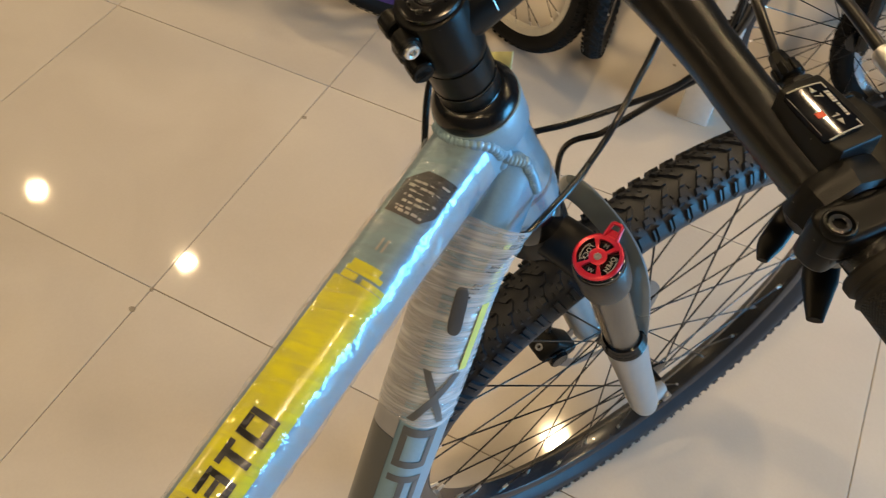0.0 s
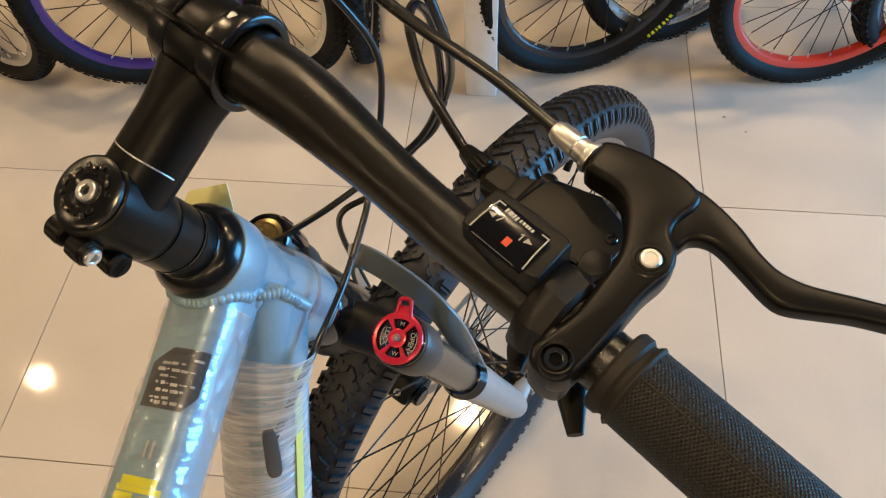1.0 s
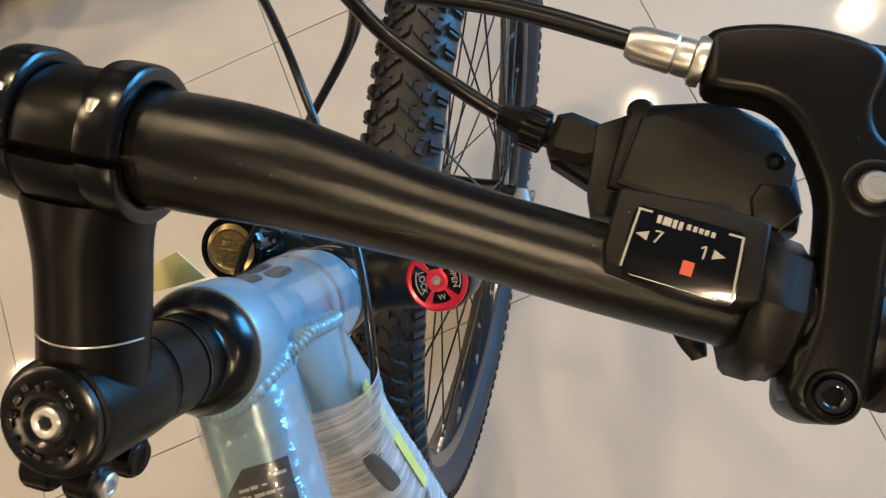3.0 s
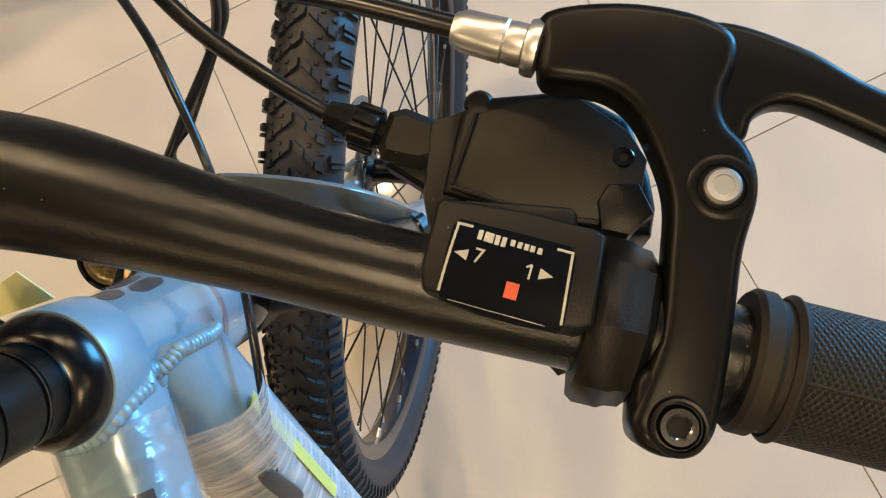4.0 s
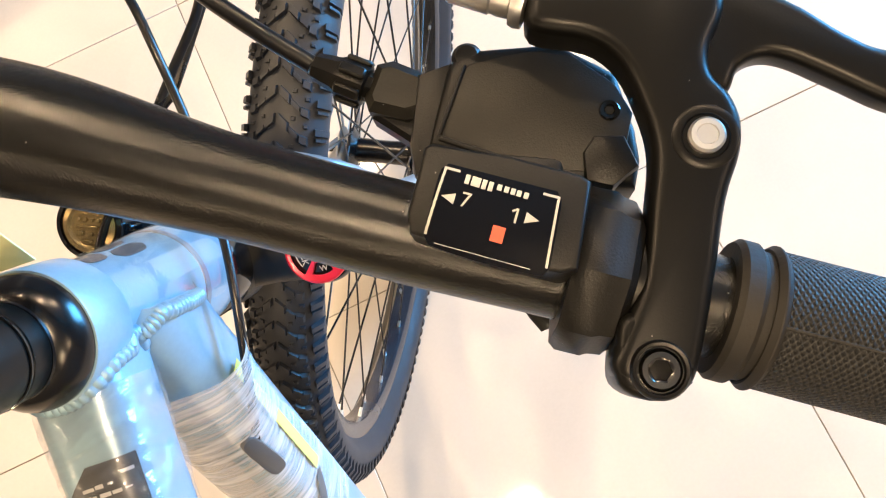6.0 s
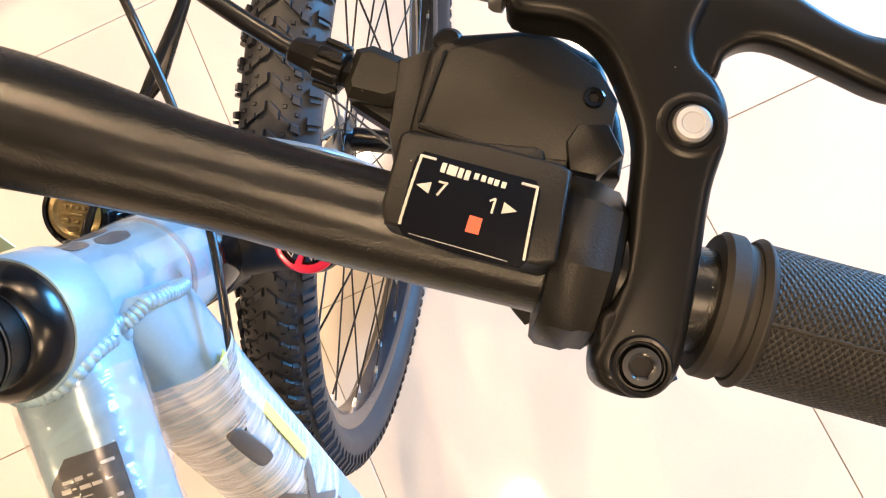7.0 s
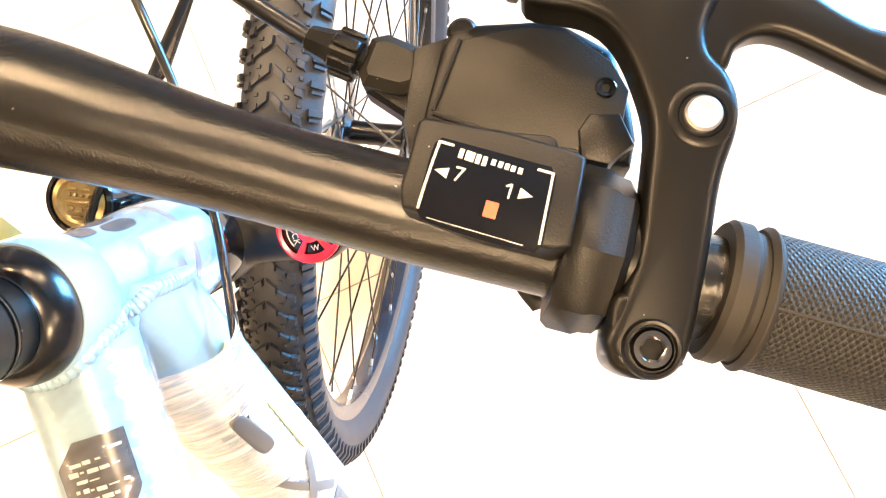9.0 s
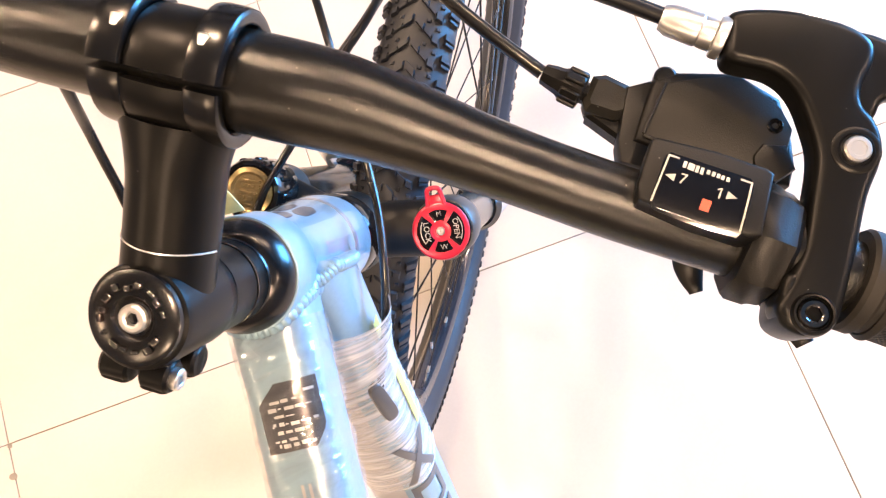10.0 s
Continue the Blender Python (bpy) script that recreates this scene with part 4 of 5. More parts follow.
# ---- wheels ----
def tread(R, width, steps, high):
    """Knobs of a tyre about the x axis: chevron pairs in the middle, blocks outside."""
    verts, faces = [], []
    a_s = 2 * math.pi / steps
    half_w = width / 2

    def knob(x0, x1, ang, da, skew, h, taper=0.8):
        base = len(verts)
        for lift, k in ((0, 1.0), (h, taper)):
            for sx, sa in ((-1, -1), (1, -1), (1, 1), (-1, 1)):
                x = (x0 + x1) / 2 + sx * (x1 - x0) / 2 * k
                a = ang + sa * da / 2 * k + skew * ((x - (x0 + x1) / 2) / (x1 - x0))
                drop = 0.0245 - math.sqrt(max(0.0245 ** 2 - (x * 0.86) ** 2, 0)) if width > 0.04 else 1.1 * half_w * (1 - math.sqrt(max(1 - (x / (half_w * 1.08)) ** 2, 0)))
                r = R - high - drop + lift - 0.0006
                # side knobs lean outwards
                xx = x * (1 + lift * 0.45 / half_w * abs(x) / half_w)
                verts.append((xx, r * math.cos(a), r * math.sin(a)))
        for f in ((4, 5, 6, 7), (0, 1, 5, 4), (1, 2, 6, 5), (2, 3, 7, 6), (3, 0, 4, 7)):
            faces.append(tuple(base + i for i in f))

    w = half_w
    for i in range(steps):
        a = i * a_s
        for s in (1, -1):
            def row(x0, x1, at, long, trail, h, taper=0.8):
                knob(*sorted((s * x0 * w, s * x1 * w)), a + at * a_s, long * a_s, s * trail * a_s, h, taper)

            row(0.03, 0.28, 0.16, 0.36, 0.34, high)  # centre chevron
            row(0.27, 0.50, 0.50, 0.20, 0.30, high * 0.75)  # its arm
            row(0.49, 0.68, 0.74, 0.36, 0.10, high, 0.7)  # shoulder knob
            row(0.29, 0.41, 0.98, 0.17, 0.0, high * 0.4, 0.6)
            row(0.56, 0.67, 0.24, 0.16, 0.0, high * 0.4, 0.6)
            row(0.78, 1.00, 0.36 + 0.06 * (i % 2), 0.30, 0.0, high * 1.1)  # side block and its slot
            row(0.80, 0.99, 0.66 + 0.04 * (i % 2), 0.14, 0.0, high * 1.0)
    me = bpy.data.meshes.new("tread")
    me.from_pydata(verts, [], faces)
    bm = bmesh.new()
    bm.from_mesh(me)
    bpy.data.meshes.remove(me)
    return bm


def wheel_parts(R, width, rim_r, rim_mat, spoke_mat, spokes, parent, m, steps=84, high=0.0042, disc=True, tyre_label="black knobbly rubber tyre", rim_label="black alloy rim", seg=120, hub_w=0.034, rubber=None):
    """Tyre, rim, hub and spokes about the x axis, under the wheel part parent."""
    w = width / 2
    Rc = R - high
    deep = Rc - rim_r - 0.006
    prof = []
    for k in range(19):
        t = radians(-118 + 236 * k / 18)
        prof.append((Rc - 0.52 * deep + 0.52 * deep * math.cos(t), w * 0.97 * math.sin(t) * (1 if abs(t) < 1.8 else 0.98)))
    prof = [(rim_r + 0.004, -w * 0.40)] + prof + [(rim_r + 0.004, w * 0.40)]
    body = hoop(prof, seg)
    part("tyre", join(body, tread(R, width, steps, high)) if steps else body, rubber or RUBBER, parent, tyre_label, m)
    b = w * 0.52
    rim = part("rim", hoop([(rim_r + 0.011, -b), (rim_r + 0.011, -b + 0.002), (rim_r + 0.004, -b + 0.003), (rim_r + 0.002, 0), (rim_r + 0.004, b - 0.003), (rim_r + 0.011, b - 0.002), (rim_r + 0.011, b), (rim_r - 0.001, b), (rim_r - 0.007, b * 0.72), (rim_r - 0.0085, 0), (rim_r - 0.007, -b * 0.72), (rim_r - 0.001, -b)], seg), rim_mat, parent, rim_label, m)
    hub = part("hub", lathe([(0.0, -0.062), (0.0048, -0.062), (0.0048, -0.050), (0.0095, -0.049), (0.0095, -hub_w - 0.004), (0.024, -hub_w - 0.002), (0.024, -hub_w + 0.001), (0.0135, -hub_w + 0.006), (0.0125, 0), (0.0135, hub_w - 0.006), (0.024, hub_w - 0.001), (0.024, hub_w + 0.002), (0.0095, hub_w + 0.004), (0.0095, 0.049), (0.0048, 0.050), (0.0048, 0.062), (0.0, 0.062)], 32), BLACK, parent, "black hub", m @ RY90)
    for i in range(spokes):
        side = 1 if i % 2 else -1
        a = 2 * math.pi * i / spokes
        back = 1 if (i // 2) % 2 else -1
        ah = a + back * radians(62)
        p = Vector((side * hub_w, 0.0215 * math.cos(ah), 0.0215 * math.sin(ah)))
        q = Vector((side * 0.003, (rim_r - 0.004) * math.cos(a), (rim_r - 0.004) * math.sin(a)))
        n = q.lerp(p, 0.014 / (q - p).length)
        s = part("spoke", sweep([p, n], 0.00105, 6), spoke_mat, parent, "", m)
        part("spoke_nipple", sweep([n, n.lerp(q, 0.5), q], [0.0017, 0.0021, 0.0023], 8), STEEL, parent, "", m)
    if disc:
        bm = hoop([(0.080, -0.0009), (0.080, 0.0009), (0.066, 0.0009), (0.066, -0.0009)], 72)
        arms = [sweep([(0, 0.020 * math.cos(a), 0.020 * math.sin(a)), (0, 0.067 * math.cos(a + 0.5), 0.067 * math.sin(a + 0.5))], [(0.0009, 0.004), (0.0009, 0.003)], 8) for a in [k * math.pi / 3 for k in range(6)]]
        ring = hoop([(0.024, -0.0009), (0.024, 0.0009), (0.012, 0.0009), (0.012, -0.0009)], 40)
        part("brake_disc", bm, DULL_STEEL, parent, "steel brake disc", m @ Matrix.Translation((-0.046, 0, 0)))
        part("disc_carrier", ring, DULL_STEEL, parent, "", m @ Matrix.Translation((-0.046, 0, 0)))
        for arm in arms:
            part("disc_arm", arm, DULL_STEEL, parent, "", m @ Matrix.Translation((-0.046, 0, 0)))


WR = 0.3556
wheel_m = SM @ Matrix.Translation((0, AX_Y, AX_Z))
front_wheel = part("front_wheel", lathe([(0.0, -0.070), (0.006, -0.069), (0.0065, -0.064), (0.0048, -0.0625), (0.0048, 0.0625), (0.0065, 0.064), (0.006, 0.069), (0, 0.070)], 24), DULL_STEEL, bike, "front wheel with knobbly tyre and black spokes", wheel_m @ RY90)
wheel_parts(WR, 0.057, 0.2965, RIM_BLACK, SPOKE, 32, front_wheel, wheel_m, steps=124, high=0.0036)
sp("tyre_valve", sweep([(0, AX_Y + 0.235, AX_Z + 0.178), (0, AX_Y + 0.210, AX_Z + 0.159)], [0.003, 0.0042], 12), PLASTIC, front_wheel, "black valve cap")

# ---- right brake lever ----
PIV = Vector((0.2014, 0.0892, -0.0074))
LP = Matrix.Translation(PIV) @ Matrix((Vector((1, 0, 0)), Vector((0, 0.949, -0.316)), Vector((0, 0.316, 0.949)))).transposed().to_4x4()


def brake_lever(mirror):
    k = MIRROR if mirror else Matrix()

    def lp(name, bm, mat, parent, label="", m=None, space=LP):
        bm.transform(k @ space @ (m if m is not None else Matrix()))
        if mirror:
            bmesh.ops.recalc_face_normals(bm, faces=bm.faces)
        return part(name, bm, mat, parent, label, SM)

    out = closed_line([(-0.0112, -0.0512), (-0.0040, -0.0528), (0.0008, -0.0492), (0.0026, -0.0418), (0.0041, -0.0265), (0.0052, -0.0120), (0.0073, -0.0022), (0.0071, 0.0046), (0.0046, 0.0100), (0.0008, 0.0140), (0.0000, 0.0195), (0.0022, 0.0270), (0.0008, 0.0335), (-0.0081, 0.0376), (-0.0230, 0.0390), (-0.0376, 0.0362), (-0.0386, 0.0290), (-0.0372, 0.0212), (-0.0250, 0.0196), (-0.0180, 0.0150), (-0.0128, 0.0058), (-0.0100, -0.0028), (-0.0098, -0.0141), (-0.0101, -0.0284), (-0.0131, -0.0400), (-0.0148, -0.0468)], 4)
    body = lp("brake_lever", plate(out, 0.0125, 0.0030, 5), SATIN, bike, "satin black alloy brake lever with silver adjuster")
    boss = lathe([(0.0068, -0.0015), (0.0067, 0.0001), (0.0058, 0.0005), (0.0048, 0.0004), (0.0043, -0.0003), (0, -0.0003)], 44)
    lp("pivot_boss", boss, SATIN, body)
    lp("pivot_bolt", lathe([(0.0036, -0.001), (0.0037, 0.0013), (0.0032, 0.0019), (0.0022, 0.00195), (0.0020, 0.0017), (0, 0.0017)], 40), STEEL, body, "bright steel pivot pin")
    # clamp round the bar
    cx = 0.1955
    pm = on_bar(cx)
    cl = lathe([(0.0112, -0.0064), (0.0136, -0.0064), (0.0144, -0.0054), (0.0144, 0.0054), (0.0136, 0.0064), (0.0112, 0.0064)], 48)
    lp("clamp_ring", cl, SATIN, body, space=pm)
    ear = plate(closed_line([(-0.0064, -0.0040), (0.0, -0.0064), (0.0060, -0.0040), (0.0066, 0.003), (0.005, 0.010), (-0.006, 0.010), (-0.0074, 0.003)], 4), 0.0200, 0.0022, 3)
    lp("clamp_ear", ear, SATIN, body, m=Matrix.Translation((-0.0066, -0.0466, -0.0003)))
    lp("bolt_seat", lathe([(0.0058, -0.002), (0.0057, 0.0006), (0.0053, 0.0011), (0.0047, 0.0010), (0.0045, -0.0004), (0, -0.0004)], 36), SATIN, body, m=Matrix.Translation((-0.0055, -0.0470, 0.0004)))
    lp("clamp_bolt", bolt(0.0041, 0.004, 0.0022), DARK_STEEL, body, "black socket clamp bolt", Matrix.Translation((-0.0055, -0.0470, 0.0014)))
    # barrel adjuster and its lock ring
    base, tip = Vector((-0.0372, 0.0286, -0.0052)), Vector((-0.0560, 0.0324, -0.0048))
    am = axes(base, (tip - base), (0, 0, 1)) @ pose(0, 0, 0, 0, 90)
    lp("barrel_adjuster", lathe([(0.0, -0.001), (0.0036, 0.0), (0.0036, 0.004), (0.0048, 0.0045), (0.0049, 0.007), (0.0046, 0.0085), (0.0050, 0.009), (0.0047, 0.018), (0.0036, 0.0205), (0.0, 0.0206)], 32), STEEL, body, "silver barrel adjuster", am)
    lp("lock_ring", lathe([(0.0042, 0.0008), (0.0062, 0.0012), (0.0064, 0.0028), (0.0060, 0.0040), (0.0042, 0.0042)], 24), STEEL, body, "knurled silver lock ring", am)
    # blade
    over = smooth_line([(-0.0100, 0.0360, 0), (-0.0008, 0.0366, 0), (0.0068, 0.0350, 0), (0.0176, 0.0308, 0), (0.0266, 0.0256, 0), (0.0341, 0.0228, 0), (0.0429, 0.0231, 0), (0.0523, 0.0262, 0), (0.0620, 0.0298, 0), (0.0900, 0.0395, 0), (0.1180, 0.0475, 0)], 4)
    under = smooth_line([(0.1190, 0.0400, 0), (0.0920, 0.0318, 0), (0.0648, 0.0222, 0), (0.0548, 0.0174, 0), (0.0430, 0.0113, 0), (0.0360, 0.0112, 0), (0.0249, 0.0155, 0), (0.0159, 0.0189, 0), (0.0104, 0.0190, 0), (0.0063, 0.0162, 0), (0.0042, 0.0110, 0), (-0.0040, 0.0090, 0), (-0.0110, 0.0160, 0)], 4)
    bm = plate([(p.x, p.y) for p in over] + [(p.x, p.y) for p in under], 0.0080, 0.0024, 4)
    for v in bm.verts:
        v.co.z -= 0.0022 + 0.05 * max(v.co.x - 0.03, 0)
    lp("lever_blade", bm, SATIN, body, "satin black lever blade with a kink")
    lp("blade_tip", lathe([(0.0, -0.005), (0.0045, -0.004), (0.0066, 0), (0.0045, 0.004), (0, 0.005)], 24), SATIN, body, m=Matrix.Translation((0.1190, 0.0436, -0.0105)))
    return body


brake_lever(False)
brake_lever(True)

# ---- gear shifter ----
WPL = Matrix.Translation((0.1614, 0.0712, 0.0072)) @ Matrix((Vector((1, 0, 0)), Vector((0, 0.949, -0.316)), Vector((0, 0.316, 0.949)))).transposed().to_4x4() @ pose(0, 0, 0, 0, 0, -10) @ pose(0, 0, 0, -2.4, -2.0, 0)
SCR = Matrix.Translation((0.1834, 0.0931, -0.0250)) @ Matrix((Vector((1, 0, 0)), Vector((0, 0.949, -0.316)), Vector((0, 0.316, 0.949)))).transposed().to_4x4()


def shifter():
    def bow(y):
        return -14.0 * (y - 0.0030) ** 2

    def curved(y0, y1, left, right, lift, thick):
        """A panel that bows over the bar; left and right give its edges at y."""
        bm = bmesh.new()
        rows = []
        for i in range(13):
            y = y0 + (y1 - y0) * i / 12
            u = abs(2 * i / 12 - 1)
            tuck = 0.0012 * max(u - 0.8, 0) / 0.2
            xl, xr = left(y) + tuck, right(y) - tuck
            rows.append([bm.verts.new((xl + (xr - xl) * k / 8, y - 0.0006 * (1 - (k / 4 - 1) ** 2) * (i < 2), bow(y) + lift)) for k in range(9)])
        for a, b in zip(rows, rows[1:]):
            for j in range(8):
                bm.faces.new((a[j], a[j + 1], b[j + 1], b[j]))
        tidy(bm)
        bmesh.ops.solidify(bm, geom=bm.faces[:], thickness=thick)
        return tidy(bm)

    sh = sp("gear_shifter", plate([(-0.0148, -0.0078), (0.0, -0.0084), (0.0150, -0.0076), (0.0180, -0.0060), (0.0162, 0.0112), (0.0140, 0.0120), (0.0, 0.0122), (-0.0160, 0.0108), (-0.0172, 0.0096), (-0.0164, -0.0040)], 0.0165, 0.0010, 3), PLASTIC, label="black plastic trigger shifter with gear window", m=WPL @ Matrix.Translation((0.0, 0.0005, -0.0009)))
    sp("gear_window", curved(-0.0086, 0.0076, lambda y: -0.0121 - 0.03 * y, lambda y: 0.0124 - 0.09 * y, 0.0009, 0.0014), WINDOW_BLACK, sh, "glossy black window over the gear display", WPL)
    up = 0.00105

    def mark(w, h, x, y, mat, turn=0.0):
        sp("print_mark", block(w, h, 0.0002), mat, sh, m=WPL @ Matrix.Translation((x, y, up + bow(y))) @ pose(0, 0, 0, math.degrees(math.atan(-28.0 * (y - 0.0030))), 0, turn))

    for k in range(8):  # the two upright lines of the frame follow the bow
        mark(0.0005, 0.00176, -0.0113 - 0.0003 * k / 7, 0.0059 - 0.0017 * k, WHITE_PRINT, 1)
        mark(0.0005, 0.00176, 0.0112 + 0.0011 * k / 7, 0.0057 - 0.0017 * k, WHITE_PRINT, 5)
    mark(0.0030, 0.0005, -0.0099, 0.0066, WHITE_PRINT)
    mark(0.0030, 0.0005, 0.0096, 0.0064, WHITE_PRINT)
    mark(0.0190, 0.00012, 0.0, -0.0080, DULL_STEEL)
    for i, x in enumerate((-0.0068, -0.0055, -0.0046, -0.0034, -0.0021, -0.0004, 0.0010, 0.0023, 0.0035, 0.0049)):
        tall = 0.0019 if i < 5 else 0.0012
        y = 0.0054 - 0.00006 * i + (0.0003 if i > 4 else 0)
        mark(0.0009, tall, x + 0.0002, y, INK_GREY)
    for txt, x, y in (("7", -0.0058, 0.0012), ("1", 0.0044, 0.0007)):
        part("writing", writing(txt, 0.0042, 0.0001), WHITE_PRINT, sh, "", SM @ WPL @ Matrix.Translation((x, y, up + bow(y))) @ pose(0, 0, 0, 4))
    for x, y, s in ((-0.0092, 0.0010, -1), (0.0074, 0.0010, 1)):
        sp("print_arrow", plate([(x - s * 0.0013, y - 0.0011), (x + s * 0.0014, y), (x - s * 0.0013, y + 0.0011)][::s], 0.0002), WHITE_PRINT, sh, m=WPL @ Matrix.Translation((0, 0, up + 0.0001 + bow(y))))
    mark(0.0011, 0.0004, 0.0039, 0.0019, WHITE_PRINT, 35)
    mark(0.0025, 0.0031, 0.0019, -0.0034, ORANGE)
    # ring that clamps it on the bar
    pm = Matrix.Translation((0, 0.0010, 0.0010)) @ on_bar(0.1836)
    ring = lathe([(0.0118, -0.0066), (0.0168, -0.0066), (0.0180, -0.0050), (0.0180, 0.0004), (0.0172, 0.0018), (0.0168, 0.0046), (0.0150, 0.0062), (0.0118, 0.0062)], 8)
    for f in ring.faces:
        f.smooth = False
    sp("clamp_ring", ring, PLASTIC, sh, "faceted plastic clamp ring", pm @ pose(0, 0, 0, 0, 0, 34))
    # mechanism box with its sunken lid
    box = [(-0.0400, -0.0110), (-0.0200, -0.0150), (-0.0040, -0.0165), (0.0075, -0.0165), (0.0080, -0.0100), (0.0063, -0.0030), (0.0010, 0.0098), (-0.0128, 0.0160), (-0.0322, 0.0130), (-0.0360, 0.0112), (-0.0378, 0.0080)]
    sp("mechanism_box", plate(box, 0.022, 0.0022, 3), PLASTIC, sh, "black plastic mechanism box", SCR @ Matrix.Translation((0, 0, -0.0016)))
    lid = [(-0.0374, -0.0092), (-0.0272, -0.0116), (-0.0147, -0.0142), (-0.0045, -0.0146), (0.0042, -0.0110), (0.0052, 0.0000), (0.0008, 0.0064), (-0.0124, 0.0144), (-0.0226, 0.0118), (-0.0334, 0.0082)]
    sp("box_lid", plate(lid, 0.0030, 0.0006), LID, sh, "flat textured lid", SCR)
    lip = smooth_line([(-0.0372, -0.0096, 0.0002), (-0.0272, -0.0120, 0.0004), (-0.0147, -0.0147, 0.0004), (-0.0045, -0.0151, 0.0002)], 5)
    sp("lid_lip", sweep(lip, 0.0007, 8), PLASTIC, sh, m=SCR)
    sp("lid_lip", sweep([(-0.0374, -0.0090, 0.0002), (-0.0335, 0.0080, 0.0002)], 0.0005, 8), PLASTIC, sh, m=SCR)
    sp("lid_screw", bolt(0.0024, 0.002, 0.0011), DARK_STEEL, sh, "small black screw", SCR @ Matrix.Translation((0, 0, 0.0008)))
    sp("corner_block", plate([(-0.0038, -0.0168), (0.0023, -0.0176), (0.0075, -0.0123), (0.0037, -0.0056), (-0.0029, -0.0063), (-0.0050, -0.0104)], 0.012, 0.0012), PLASTIC, sh, m=SCR @ Matrix.Translation((0, 0, 0.0014)))
    sp("box_bump", lathe([(0.0, -0.010), (0.0034, -0.010), (0.0036, 0.0), (0.0026, 0.0012), (0, 0.0014)], 24), PLASTIC, sh, m=SCR @ Matrix.Translation((-0.0335, 0.0112, -0.0030)))
    # bridge from the box to the clamp under the window
    sp("bridge", plate([(-0.0446, 0.0066), (-0.0352, 0.0110), (-0.0345, -0.0060), (-0.0330, -0.0190), (-0.0425, -0.0180), (-0.0445, -0.0112)], 0.0130, 0.0016, 2), PLASTIC, sh, m=SCR @ Matrix.Translation((0, 0, -0.0030)))
    sp("bridge", block(0.026, 0.012, 0.018, 0.002), PLASTIC, sh, m=SCR @ Matrix.Translation((-0.022, -0.0190, -0.0040)))
    # cable entry: a faceted block, a barrel and a thin housing
    hexed = [(-0.0752, 0.0098), (-0.0738, 0.0066), (-0.0645, 0.0052), (-0.0560, 0.0086), (-0.0568, 0.0128), (-0.0618, 0.0172), (-0.0694, 0.0196), (-0.0732, 0.0184)]
    sp("cable_entry", plate(hexed, 0.0110, 0.0022, 1), LID, sh, "faceted cable entry", LP @ Matrix.Translation((0, 0, -0.0195)) @ pose(0, 0, 0, 0, 0, 0))
    sp("entry_foot", plate([(-0.0735, 0.0060), (-0.0600, -0.0010), (-0.0520, 0.0040), (-0.0520, 0.0150), (-0.0600, 0.0170)], 0.0090, 0.0012, 1), PLASTIC, sh, m=LP @ Matrix.Translation((0, 0, -0.0235)))
    base, tip = Vector((0.1275, 0.0940, -0.0345)), Vector((0.1120, 0.0985, -0.0350))
    bm = lathe([(0.0, -0.001), (0.0036, 0.0), (0.0036, 0.0015), (0.0052, 0.0018), (0.0052, 0.0085), (0.0044, 0.0098), (0.0040, 0.0125), (0.0034, 0.0155), (0.0030, 0.0158), (0.0, 0.0159)], 8)
    for f in bm.faces:
        f.smooth = False
    along = axes(base, tip - base, (0, 0, 1)) @ pose(0, 0, 0, 0, 90)
    sp("cable_barrel", bm, PLASTIC, sh, "ribbed black cable barrel", along)
    for k in range(6):
        sp("barrel_rib", block(0.0016, 0.0030, 0.0066, 0.0005, 1), PLASTIC, sh, m=along @ pose(0, 0, 0, 0, 0, 60 * k) @ Matrix.Translation((0.0052, 0, 0.0052)))
    # two thumb levers below the bar
    for pts, r in (([(0.172, 0.080, -0.040), (0.184, 0.060, -0.042), (0.197, 0.043, -0.037), (0.2085, 0.0290, -0.0300)], 0.0064), ([(0.160, 0.085, -0.045), (0.166, 0.062, -0.050), (0.172, 0.044, -0.048), (0.176, 0.036, -0.046)], 0.005)):
        pts = smooth_line(pts, 6)
        sp("thumb_lever", sweep(pts, [(r * k, r * 0.5 * k) for k in [min(1.0, 0.45 + 0.09 * (len(pts) - 1 - i)) for i in range(len(pts))]], 18), PLASTIC, sh, "black thumb lever")


shifter()

# ---- cables ----
def cable(name, pts, r, label):
    sp(name, sweep(smooth_line(pts, 10), r, 12), HOUSING, bike, label)


cable("brake_cable", [(0.1462, 0.1186, -0.0217), (0.115, 0.1235, -0.0150), (0.083, 0.125, -0.007), (0.055, 0.128, -0.002), (0.02, 0.132, -0.002), (-0.03, 0.132, -0.008), (-0.066, 0.115, -0.018), (-0.080, 0.088, -0.052), (-0.089, 0.064, -0.088), (-0.101, 0.046, -0.123), (-0.101, 0.02, -0.150), (-0.095, -0.005, -0.170), (-0.075, -0.035, -0.205), (-0.045, -0.065, -0.235)], 0.0026, "black brake cable housing")
cable("gear_cable", [(0.1120, 0.0985, -0.0350), (0.097, 0.106, -0.0345), (0.080, 0.1155, -0.036), (0.068, 0.1245, -0.0365), (0.055, 0.137, -0.036), (0.044, 0.151, -0.050), (0.037, 0.158, -0.085), (0.026, 0.150, -0.150), (0.010, 0.130, -0.192), (-0.010, 0.098, -0.207), (-0.025, 0.062, -0.208), (-0.042, 0.01, -0.199), (-0.045, -0.040, -0.212)], 0.0023, "black gear cable housing")
